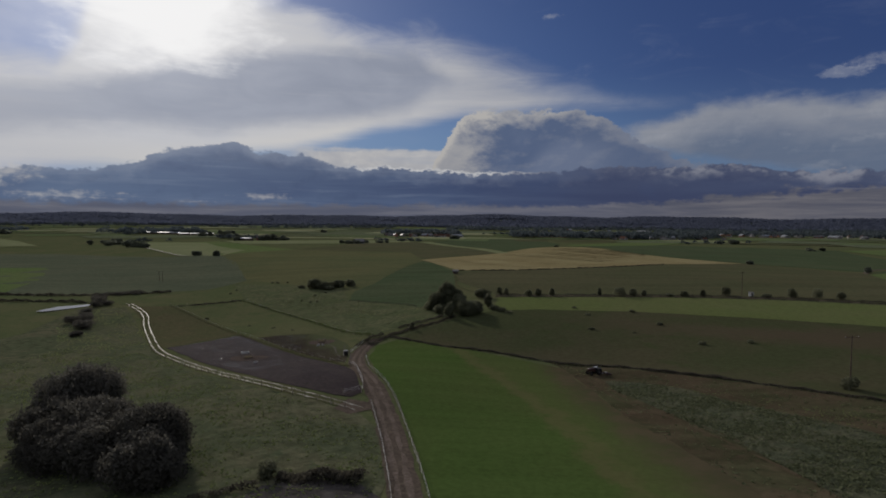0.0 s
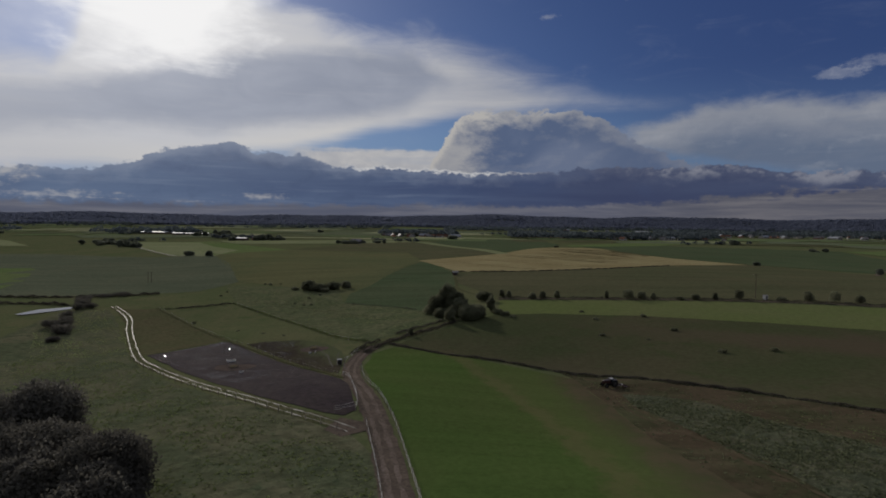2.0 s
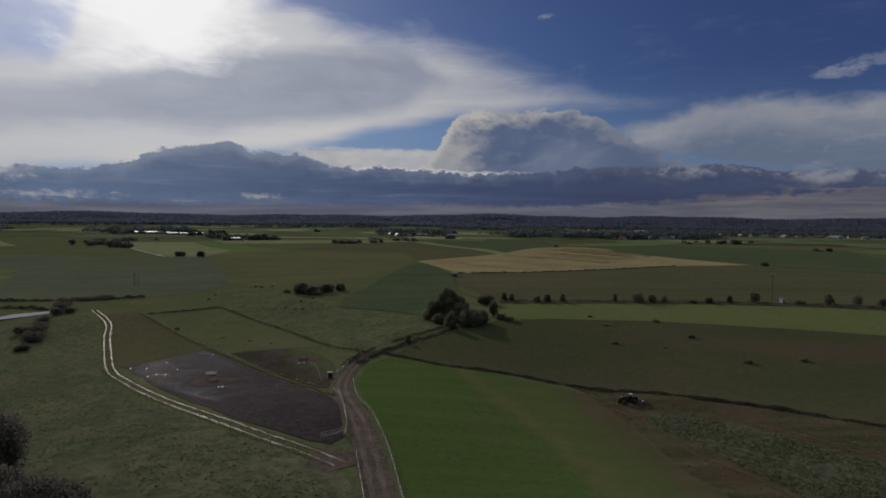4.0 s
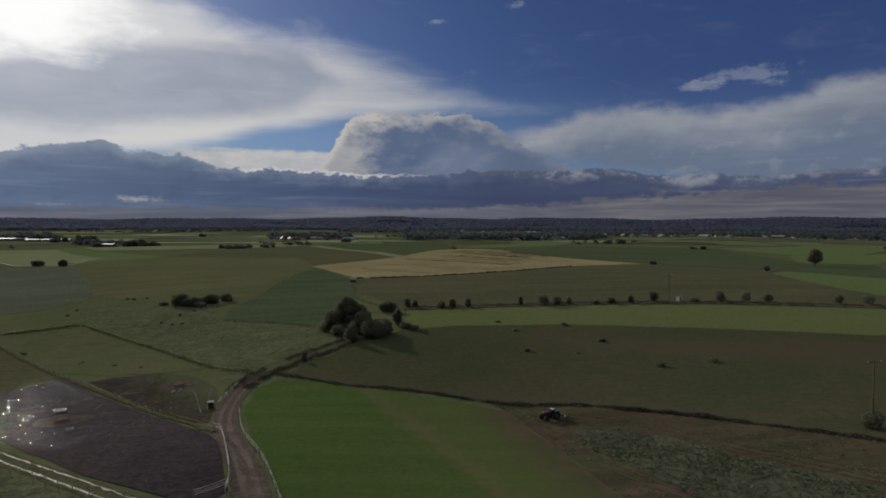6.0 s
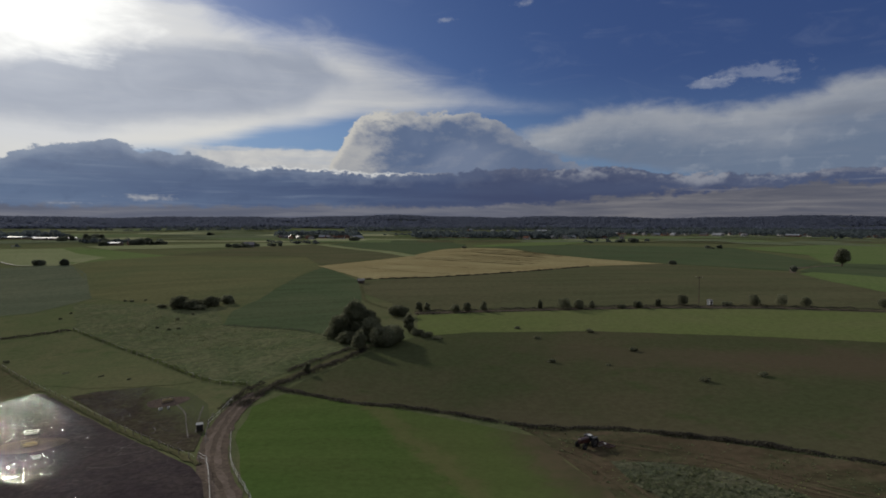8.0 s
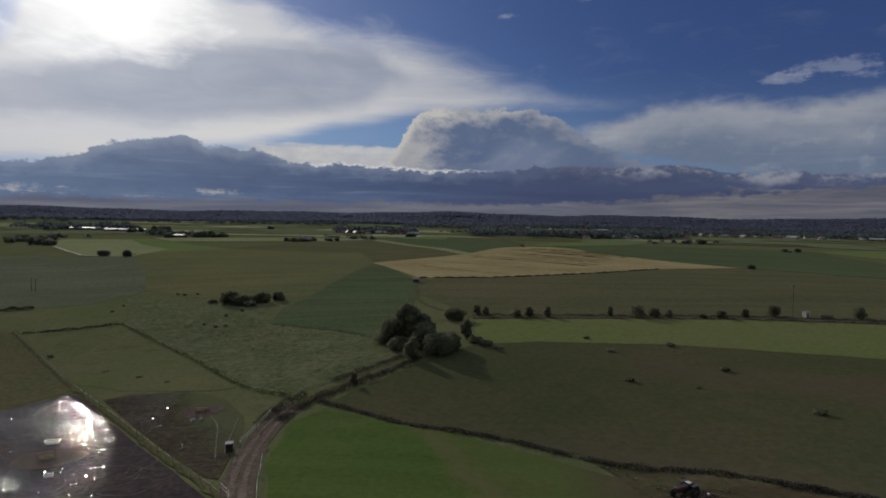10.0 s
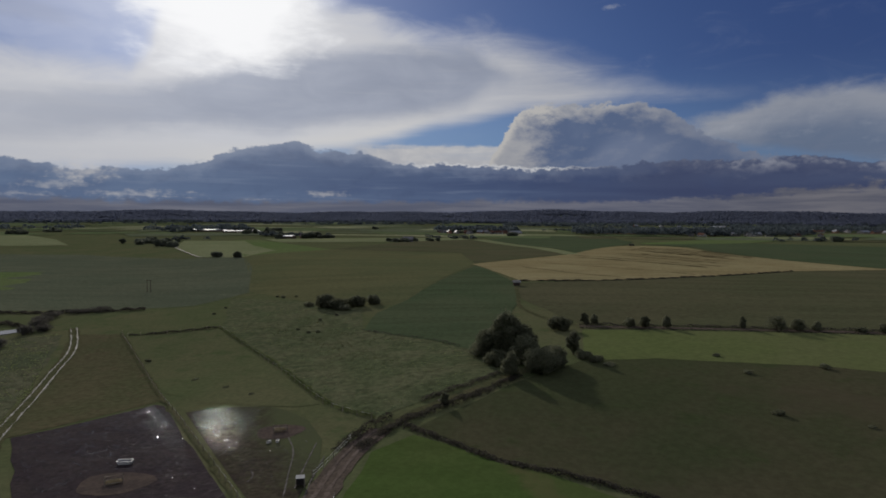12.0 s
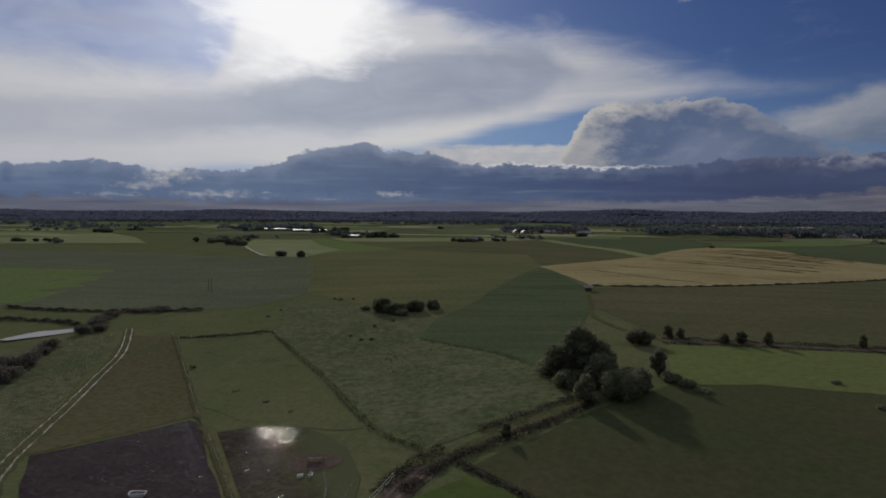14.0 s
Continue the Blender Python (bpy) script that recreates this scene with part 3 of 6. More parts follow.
def H(x, y):
    """Height of the ground: a shallow dip ahead, rising to the right, a far plain, a low rise under the grain, wooded hills all round."""
    x, y = np.asarray(x, float), np.asarray(y, float)
    u, v = x / 100, (y - 170) / 100
    p = 4.06 + 2.911 * u - 0.504 * v - 0.812 * u * u + 1.158 * u * v + 2.415 * v * v
    p = 4 + 7 * np.tanh((p - 4) / 7)
    for a, bx, by, sg in ((-2.9, 30, 144, 30), (-1.4, -44, 168, 24), (2.0, -20, 128, 22), (1.8, -6, 208, 26), (1.0, -99, 258, 30), (-1.7, -100, 215, 30)):
        p = p + a * np.exp(-((x - bx) ** 2 + (y - by) ** 2) / (2 * sg * sg))
    w = 1 / (1 + (np.hypot(x, y - 150) / 420) ** 4)
    z = 3.5 + (p - 3.5) * w
    z = z + 5.0 * np.exp(-(((x - 190) / 150) ** 2 + ((y - 640) / 110) ** 2))
    z = z + 2.2 * np.sin(x / 210 + 1.3) * np.sin(y / 260) * (1 - w)
    q = np.clip((np.hypot(x, y) - 3000) / 900, 0, 1)
    ridge = 46 * (1 + 0.10 * np.sin(x / 420 + 0.6) + 0.09 * np.sin(x / 170 + 1.0) + 0.05 * np.sin(x / 71) + 0.00010 * x + 0.16 * np.exp(-((x + 350) / 650) ** 2))
    return z + ridge * q * q * (3 - 2 * q)


def hz(x, y):
    return float(H(x, y))


# ---- building helpers ----
def mesh_from(name, verts, faces, material, smooth_faces=False):
    """A mesh from arrays of corners and of faces with equally many corners each."""
    verts, faces = np.asarray(verts, np.float32), np.asarray(faces, np.int32)
    me = bpy.data.meshes.new(name)
    k = faces.shape[1]
    me.vertices.add(len(verts))
    me.vertices.foreach_set("co", verts.ravel())
    me.loops.add(faces.size)
    me.loops.foreach_set("vertex_index", faces.ravel())
    me.polygons.add(len(faces))
    me.polygons.foreach_set("loop_start", np.arange(0, faces.size, k, dtype=np.int32))
    me.polygons.foreach_set("loop_total", np.full(len(faces), k, np.int32))
    if smooth_faces:
        me.polygons.foreach_set("use_smooth", np.ones(len(faces), bool))
    me.materials.append(material)
    me.update(calc_edges=True)
    me.validate()
    return me


def mesh_bm(name, bm, material, smooth_faces=False):
    me = bpy.data.meshes.new(name)
    for f in bm.faces:
        f.smooth = smooth_faces
    bm.to_mesh(me)
    bm.free()
    me.materials.append(material)
    return me


def thing(name, x, y, label, category, group="", turn=0.0, z=None, sink=0.0):
    ob = new(name)
    ob.empty_display_size = 0.3
    ob.matrix_basis = pose(x, y, (hz(x, y) if z is None else z) - sink, 0, 0, turn)
    return tagged(ob, label, category, group)


def part(name, me, parent, label="", at=None):
    ob = new(name, me)
    ob.parent = parent
    if at is not None:
        ob.matrix_basis = at
    if label:
        ob["label"] = label
    return ob


def box(bm, x, y, z, sx, sy, sz, bevel=0.0, rot=None):
    """A box standing on z with its middle at x, y."""
    m = Matrix.Translation((x, y, z + sz / 2)) @ (rot or Matrix()) @ Matrix.Diagonal((sx, sy, sz, 1))
    r = bmesh.ops.create_cube(bm, size=1.0, matrix=m)
    if bevel:
        edges = list({e for v in r["verts"] for e in v.link_edges})
        bmesh.ops.bevel(bm, geom=edges, offset=bevel, segments=1, affect="EDGES")
    return bm


def wheel_bm(radius, width, hub=0.0, sides=20):
    """A tyre lying along x, with a rounded tread and an open middle."""
    bm = bmesh.new()
    prof = [(hub or radius * 0.5, -width * 0.42), (radius * 0.86, -width / 2), (radius, -width * 0.34), (radius, width * 0.34),
            (radius * 0.86, width / 2), (hub or radius * 0.5, width * 0.42)]
    rings = []
    for i in range(sides):
        a = 2 * math.pi * i / sides
        rings.append([bm.verts.new((w, r * math.cos(a), r * math.sin(a))) for r, w in prof])
    for i in range(sides):
        p, q = rings[i], rings[(i + 1) % sides]
        for j in range(len(prof)):
            bm.faces.new((p[j], p[(j + 1) % len(prof)], q[(j + 1) % len(prof)], q[j]))
    bmesh.ops.recalc_face_normals(bm, faces=bm.faces)
    return bm


def tube(points, radii, sides=7):
    """Corners and faces of a tapered tube along points."""
    pts = [Vector(p) for p in points]
    v, f = [], []
    for i, p in enumerate(pts):
        d = (pts[min(i + 1, len(pts) - 1)] - pts[max(i - 1, 0)]).normalized()
        u = d.orthogonal().normalized()
        w = d.cross(u)
        for k in range(sides):
            a = 2 * math.pi * k / sides
            v.append(p + (u * math.cos(a) + w * math.sin(a)) * radii[i])
    for i in range(len(pts) - 1):
        for k in range(sides):
            k2 = (k + 1) % sides
            f.append((i * sides + k, i * sides + k2, (i + 1) * sides + k2, (i + 1) * sides + k))
    return [tuple(q) for q in v], f


def leaves(rng, n, lobes, size):
    """n small folded leaf clumps near the skins of the lobes (x, y, z, rx, ry, rz)."""
    L = np.array(lobes, float)
    area = (L[:, 3] * L[:, 4] * L[:, 5]) ** (2 / 3)
    pick = rng.choice(len(L), n, p=area / area.sum())
    d = rng.normal(size=(n, 3))
    d /= np.linalg.norm(d, axis=1)[:, None]
    rad = 1.0 - 0.45 * rng.random(n) ** 2 + 0.10 * rng.normal(size=n)
    wob = 1 + 0.16 * np.sin(d[:, 0] * 5 + pick) * np.sin(d[:, 1] * 6 + pick * 2.1) * np.sin(d[:, 2] * 5 + 1)
    pos = L[pick, :3] + d * L[pick, 3:] * (rad * wob)[:, None]
    u = rng.normal(size=(n, 3))
    u /= np.linalg.norm(u, axis=1)[:, None]
    w = np.cross(u, d + 0.4 * rng.normal(size=(n, 3)))
    w /= np.linalg.norm(w, axis=1)[:, None] + 1e-6
    s = size * (0.55 + 0.8 * rng.random(n))[:, None]
    fold = np.cross(u, w) * s * 0.35
    v = np.stack([pos - u * s, pos - w * s * 0.55 + fold, pos + u * s, pos + w * s * 0.6 + fold * rng.random((n, 1))], 1).reshape(-1, 3)
    return v, np.arange(n * 4).reshape(-1, 4)


def tree(x, y, height, radius, seed, label, n=5000, leaf=0.42, foliage=None, skirt=0.16, category="tree", group="", lobes=9, name="tree"):
    """A broadleaf tree: bent trunk, limbs that reach into the lobes of the crown, and the leaves."""
    rng = np.random.default_rng(seed)
    t = thing(name, x, y, label, category, group, sink=0.15)
    trunk_top = height * 0.62
    bend = rng.normal(size=2) * height * 0.03
    pts = [(bend[0] * k * k, bend[1] * k * k, trunk_top * k) for k in (0, 0.25, 0.5, 0.75, 1)]
    r0 = max(0.08, height * 0.028)
    v, f = tube(pts, [r0 * 1.25, r0, r0 * 0.85, r0 * 0.6, r0 * 0.3])
    part("trunk", mesh_from("trunk", v, f, BARK, True), t)
    base = height * skirt
    crown = []
    for i in range(lobes):
        a = 2.4 * i + rng.random()
        k = (i + 0.5) / lobes
        ring = radius * 0.62 * math.sin(math.pi * (0.18 + 0.72 * k)) * (0.7 + 0.5 * rng.random())
        cz = base + (height - base) * (0.22 + 0.62 * k)
        rr = radius * (0.36 + 0.22 * rng.random()) * (1.1 - 0.35 * k)
        crown.append((ring * math.cos(a), ring * math.sin(a), cz, rr, rr, min(rr * (0.75 + 0.3 * rng.random()), height - cz, cz - base * 0.5)))
    crown.append((0, 0, base + (height - base) * 0.5, radius * 0.6, radius * 0.6, (height - base) * 0.44))
    for i, c in enumerate(crown[:5]):
        k = 0.4 + 0.12 * i
        s = Vector((bend[0] * k * k, bend[1] * k * k, trunk_top * k))
        e = Vector(c[:3])
        m = (s + e) / 2 + Vector((0, 0, -0.06 * height))
        v, f = tube([s, m, e], [r0 * 0.45, r0 * 0.3, r0 * 0.1], 5)
        part("limb", mesh_from("limb", v, f, BARK, True), t)
    v, f = leaves(rng, n, crown, leaf)
    part("crown", mesh_from("crown", v, f, foliage or LEAF_DARK), t)
    return t


def shrub(x, y, height, radius, seed, label, n=700, leaf=0.22, foliage=None, group=""):
    """A bush: a few stems and a low uneven crown down to the ground."""
    rng = np.random.default_rng(seed)
    t = thing("shrub", x, y, label, "shrub", group, sink=0.1)
    crown = []
    for i in range(5):
        a = rng.random() * 6.3
        rr = radius * (0.45 + 0.3 * rng.random())
        crown.append((radius * 0.5 * math.cos(a), radius * 0.5 * math.sin(a), height * (0.35 + 0.25 * rng.random()), rr, rr, height * 0.38))
    for c in crown[:3]:
        v, f = tube([(0, 0, 0), (c[0] * 0.5, c[1] * 0.5, c[2] * 0.6), c[:3]], [0.07, 0.05, 0.02], 5)
        part("stem", mesh_from("stem", v, f, BARK, True), t)
    v, f = leaves(rng, n, crown, leaf)
    v[:, 2] = np.maximum(v[:, 2], 0.05)
    part("crown", mesh_from("crown", v, f, foliage or LEAF_DARK), t)
    return t


def resample(points, step):
    """Points along a smooth line through the given ones."""
    p = np.array(points, float)
    q = np.vstack([2 * p[0] - p[1], p, 2 * p[-1] - p[-2]])
    fine = []
    for i in range(1, len(q) - 2):
        a, b, c, d = q[i - 1], q[i], q[i + 1], q[i + 2]
        for u in np.linspace(0, 1, 24, endpoint=False):
            fine.append(0.5 * (2 * b + (c - a) * u + (2 * a - 5 * b + 4 * c - d) * u * u + (3 * b - a - 3 * c + d) * u ** 3))
    fine.append(p[-1])
    fine = np.array(fine)
    s = np.r_[0, np.cumsum(np.linalg.norm(np.diff(fine, axis=0), axis=1))]
    at = np.linspace(0, s[-1], max(2, int(s[-1] / step) + 1))
    return np.c_[np.interp(at, s, fine[:, 0]), np.interp(at, s, fine[:, 1])]


def normals2(p):
    d = np.gradient(p, axis=0)
    d /= np.linalg.norm(d, axis=1)[:, None]
    return np.c_[-d[:, 1], d[:, 0]]


def ribbon(name, points, width, material, label, category, lift=0.04, side=0.0, wobble=0.12, step=2.0, seed=1, crown=0.0):
    """A draped strip of ground along a line; side: metres to its left."""
    rng = np.random.default_rng(seed)
    p = resample(points, step)
    n = normals2(p)
    k = len(p)
    wl = width / 2 * (1 + wobble * rng.normal(size=k))
    wr = width / 2 * (1 + wobble * rng.normal(size=k))
    rows = [p + n * (side + wl)[:, None], p + n * (side + wl * 0.4)[:, None], p + n * (side - wr * 0.4)[:, None], p + n * (side - wr)[:, None]]
    lifts = (lift, lift + crown, lift + crown, lift)
    v = np.vstack([np.c_[r, H(r[:, 0], r[:, 1]) + l + 0.0006 * np.maximum(0, np.hypot(r[:, 0], r[:, 1]) - 300)] for r, l in zip(rows, lifts)])
    f = [(j * k + i, j * k + i + 1, (j + 1) * k + i + 1, (j + 1) * k + i) for j in range(3) for i in range(k - 1)]
    ob = new(name, mesh_from(name, v, np.array(f)[:, ::-1], material))
    return tagged(ob, label, category, kind="structure")


def field(points, material, label, lift=0.02, rag=0.5, seed=0, cell=None, category="field", name="field"):
    """A draped patch of ground with slightly uneven edges."""
    rng = np.random.default_rng(seed + 100)
    p = np.array(points, float)
    edge = []
    for a, b in zip(p, np.roll(p, -1, axis=0)):
        d = b - a
        ln = np.linalg.norm(d)
        m = max(1, int(ln / (rag * 10)))
        nrm = np.array((-d[1], d[0])) / ln
        for i in range(m):
            edge.append(a + d * i / m + (nrm * rng.normal() * rag * 0.5 if i else 0))
    edge = np.array(edge)
    size = np.ptp(edge, axis=0)
    cell = cell or max(5.0, size.max() / 16)
    bm = bmesh.new()
    bm.faces.new([bm.verts.new((x, y, 0)) for x, y in edge])
    for ax in (0, 1):
        for c in np.arange(edge[:, ax].min() + cell, edge[:, ax].max(), cell):
            co, no = [0, 0, 0], [0, 0, 0]
            co[ax], no[ax] = c, 1
            bmesh.ops.bisect_plane(bm, geom=bm.verts[:] + bm.edges[:] + bm.faces[:], plane_co=co, plane_no=no)
    bmesh.ops.triangulate(bm, faces=bm.faces)
    for v in bm.verts:
        far = math.hypot(v.co.x, v.co.y)
        v.co.z = hz(v.co.x, v.co.y) + lift + 0.0006 * max(0, far - 300)
    bmesh.ops.recalc_face_normals(bm, faces=bm.faces)
    if sum(f.normal.z for f in bm.faces) < 0:
        bmesh.ops.reverse_faces(bm, faces=bm.faces)
    ob = new(name, mesh_bm(name, bm, material))
    return tagged(ob, label, category, kind="structure")


def inside(poly, x, y):
    p = np.array(poly, float)
    hit = np.zeros(len(x), bool)
    for (ax, ay), (bx, by) in zip(p, np.roll(p, -1, axis=0)):
        if ay != by:
            hit ^= ((ay > y) != (by > y)) & (x < (bx - ax) * (y - ay) / (by - ay) + ax)
    return hit


def scatter(poly, n, seed, clump=9.0):
    """n places in a polygon, denser in patches."""
    rng = np.random.default_rng(seed)
    p = np.array(poly, float)
    lo, hi = p.min(0), p.max(0)
    got = np.zeros((0, 2))
    while len(got) < n:
        q = lo + rng.random((n * 3, 2)) * (hi - lo)
        dens = 0.5 + 0.5 * np.sin(q[:, 0] / clump + seed) * np.sin(q[:, 1] / clump * 1.3 + 2 * seed) + 0.3 * np.sin(q[:, 0] / clump * 3.1) * np.sin(q[:, 1] / clump * 2.7)
        q = q[inside(poly, q[:, 0], q[:, 1]) & (rng.random(len(q)) < np.clip(dens, 0.06, 1))]
        got = np.vstack([got, q])
    return got[:n]


def tufts(poly, n, seed, height, width, material, label, clump=9.0):
    """Tussocks of grass: four leaning blades each, as one mass."""
    rng = np.random.default_rng(seed)
    c = scatter(poly, n, seed, clump)
    z = H(c[:, 0], c[:, 1])
    s = (0.5 + rng.random(n) ** 2 * 1.1)
    v = []
    for k in range(4):
        a = rng.random(n) * 6.283
        hx, hy = np.cos(a), np.sin(a)
        wv, hv = width * s * (0.6 + 0.6 * rng.random(n)), height * s * (0.6 + 0.7 * rng.random(n))
        v.append(np.stack([np.c_[c[:, 0] - hy * wv, c[:, 1] + hx * wv, z + 0.01], np.c_[c[:, 0] + hy * wv, c[:, 1] - hx * wv, z + 0.01],
                           np.c_[c[:, 0] + hx * hv * 1.6, c[:, 1] + hy * hv * 1.6, z + hv]], 1))
    v = np.concatenate(v, 1).reshape(-1, 3)
    ob = new("grass_tufts", mesh_from("grass_tufts", v, np.arange(len(v)).reshape(-1, 3), material))
    return tagged(ob, label, "grass", kind="stuff")


def hedge(points, height, width, seed, label, per_metre=60, leaf=0.15, foliage=None, gaps=0.3):
    """A low uneven hedge of leaf clumps along a line, thinner in places."""
    rng = np.random.default_rng(seed)
    p = resample(points, 0.5)
    n = normals2(p)
    m = int(len(p) * 0.5 * per_metre * 1.5)
    i = rng.integers(0, len(p), m)
    s = i * 0.5
    amp = 0.62 + 0.28 * np.sin(s * 0.35 + seed) * np.sin(s * 0.13 + 1) + 0.22 * np.sin(s * 1.1 + 2 * seed)
    keep = amp > gaps * rng.random(m)
    i, amp = i[keep], np.clip(amp[keep], 0.15, 1.2)
    m = len(i)
    off = rng.normal(size=m) * width * 0.32
    q = p[i] + n[i] * off[:, None] + rng.normal(size=(m, 2)) * 0.15
    top = height * amp * np.clip(1 - (off / width) ** 2, 0.2, 1)
    z = H(q[:, 0], q[:, 1]) + top * (0.05 + 0.95 * np.sqrt(rng.random(m)))
    pos = np.c_[q, z]
    u = rng.normal(size=(m, 3))
    u /= np.linalg.norm(u, axis=1)[:, None]
    w = np.cross(u, rng.normal(size=(m, 3)))
    w /= np.linalg.norm(w, axis=1)[:, None]
    sz = leaf * (0.6 + 0.8 * rng.random(m))[:, None]
    v = np.stack([pos - u * sz, pos - w * sz * 0.6, pos + u * sz, pos + w * sz * 0.6], 1).reshape(-1, 3)
    ob = new("hedge", mesh_from("hedge", v, np.arange(m * 4).reshape(-1, 4), foliage or LEAF_THORN))
    return tagged(ob, label, "hedge")


POST_BM = bmesh.new()
bmesh.ops.create_cone(POST_BM, cap_ends=True, segments=7, radius1=0.065, radius2=0.055, depth=1.45, matrix=Matrix.Translation((0, 0, 0.525)))
POST = mesh_bm("post", POST_BM, WOOD)


def fence(points, step, label, tapes=(0.6, 1.05), tape_size=0.022, material=None, seed=1, group="paddock fences"):
    """Posts at even steps along a line, and the tapes or wires strung from post to post."""
    rng = np.random.default_rng(seed)
    p = resample(points, step)
    f = thing("fence", p[0][0], p[0][1], label, "fence", group)
    z0 = hz(*p[0])
    rel = np.c_[p - p[0], H(p[:, 0], p[:, 1]) - z0]
    for x, y, z in rel:
        part("post", POST, f, at=pose(x, y, z - 0.05 * rng.random(), rng.normal() * 3, rng.normal() * 3, rng.random() * 360))
    for t in tapes:
        pts = []
        for i, (x, y, z) in enumerate(rel):
            pts.append((x, y, z + t))
            if i < len(rel) - 1:
                b = rel[i + 1]
                pts.append(((x + b[0]) / 2, (y + b[1]) / 2, (z + b[2]) / 2 + t - 0.05 - 0.04 * rng.random()))
        v, fc = tube(pts, [tape_size] * len(pts), 4)
        part("tape", mesh_from("tape", v, fc, material or TAPE), f)
    return f


# ---- ground ----
gu = np.linspace(-4.95, 4.97, 221)
gx, gy = 60 * np.sinh(gu), 160 + 60 * np.sinh(gu)
GX, GY = np.meshgrid(gx, gy)
gv = np.c_[GX.ravel(), GY.ravel(), H(GX, GY).ravel()]
gk = len(gx)
gi = (np.arange(gk - 1)[:, None] * gk + np.arange(gk - 1)[None, :]).ravel()
tagged(new("ground", mesh_from("ground", gv, np.c_[gi, gi + 1, gi + gk + 1, gi + gk], GRASS, True)),
       "wide dull green grazing land rolling gently to the horizon", "ground", kind="structure")

# ---- fields ----
LEFT_MEADOW = [(-109.8, 48.5), (-6.4, 49), (-7.3, 79.7), (-11.1, 93.4), (-16.7, 102.8), (-32, 113), (-45.5, 123.5), (-65.1, 141.1), (-78, 153.2), (-89.3, 166.6), (-105.8, 191.7), (-126.6, 223), (-150.3, 255.4), (-168.3, 248.2), (-150.4, 194.9), (-158.5, 113.7)]
field(LEFT_MEADOW, ROUGH, "rough tussocky green meadow beside the gravel track", 0.05, cell=5)
GREEN = [(-0.4, 49.2), (-1.4, 69.4), (-5.2, 88.9), (-10, 109.3), (-15.2, 124.5), (-19.7, 137), (-24.4, 156.6), (-25, 171), (-20, 177.7), (-9.9, 171.5), (-5.5, 168.4),
         (0.2, 159), (6.9, 139.3), (12.6, 119.1), (17.6, 95.1), (21.4, 71.3), (24, 50.2)]
CROP = GREEN[:11] + [(1.7, 166), (13.3, 159.1), (25.1, 151.4), (28.8, 129.5), (30.2, 107.1), (36.4, 77.5), (40.6, 51)]
field(CROP, LUSH, "young green crop, thinner and browner towards the fallow", 0.10, rag=0.5, cell=3.0)
BROWN = [(22, 157.6), (26, 155), (39.6, 152), (52.2, 143.8), (65.2, 131.6), (79.6, 117.2), (96.3, 102.6), (117.5, 86), (105.3, 54.7), (40.6, 51), (36.4, 77.5), (30.2, 107.1), (28.8, 129.5), (25.1, 151.4)]
field(BROWN, STUBBLE, "brown weedy fallow strip with wheel marks", 0.06, rag=1.2, cell=4)
SCRUB_A = [(33, 140), (41, 138), (47.7, 132), (53.9, 118), (60, 108.5), (66, 100), (74, 80), (79, 55), (50, 53), (46, 75), (43.5, 92), (40, 104), (37, 118), (33, 131)]
field(SCRUB_A, SCRUB, "grey green scrub patch in the fallow", 0.10, rag=3.2, cell=4)
RIGHT_PASTURE = [(-2.8, 205.3), (-20.1, 180.6), (-5.6, 169.8), (10.2, 164.5), (26.1, 156.3), (39.5, 153.4), (52.6, 145.7), (65.7, 133), (79.4, 119.4), (120.8, 87), (248, 65.1), (347.9, 169.5), (183.2, 198.4), (141, 194.8), (105.9, 208.6), (60.7, 224.2), (26, 226.8), (9.7, 222)]
field(RIGHT_PASTURE, PASTURE_R, "wide grazed brown green pasture with a few bushes", 0.06, cell=6)
field([(12, 258.2), (51.6, 257.1), (93.5, 255.2), (132.7, 247.8), (180.9, 233.4), (283.6, 199.4), (274.6, 166.2), (183.2, 198.4), (141, 193.7), (105.9, 208.1), (60.7, 223.7), (26, 226.3), (9.7, 221.5)],
      STRIP, "light green mown meadow strip beside the lane", 0.09, cell=6)
MEADOW = [(-99.5, 262.7), (-64.1, 222.9), (-40.2, 193.8), (-28, 185.4), (-22, 192.4), (-8.5, 208.1), (-12.5, 226.6), (-29.5, 245.2), (-52.5, 259.7), (-62.2, 291.3), (-95.1, 313.2), (-132.1, 328)]
field(MEADOW, MEADOW_GREEN, "rough tufted green meadow between fence and crop", 0.06, cell=5)
field([(-65.8, 194.5), (-78.7, 200.9), (-126.2, 253.3), (-101.6, 263.4), (-65.1, 222), (-41.2, 193), (-45.3, 191.7)], GRASS, "plain green paddock between two fences", 0.06, cell=4)
field([(-75.2, 196.2), (-130.3, 256.5), (-148.2, 256.4), (-125.5, 225.1), (-105.3, 195.2), (-89.1, 171.6), (-80.9, 186.7)], BROWN_GRASS, "worn brown green paddock beside the track", 0.06, cell=4)
field([(-52.5, 259.7), (-55.3, 286.3), (-50, 309.2), (-45.2, 355.4), (-34.7, 426), (-11.2, 352.7), (-7.8, 309.6), (-9.1, 276.9), (-13.5, 229), (-29.5, 245.2)], DARK_CROP, "dense dark green crop on a slope", 0.10, cell=6)
field([(11.4, 267.1), (-6.8, 309.6), (-9.8, 349.3), (32.1, 358.6), (83.8, 385.1), (129.5, 420), (194.6, 450), (232.8, 374.7), (271.9, 327.8), (327, 233.6), (186.7, 241.7), (132.3, 255.3), (57.4, 261.9)], DULL, "dull olive field beyond the lane", 0.06, cell=9)
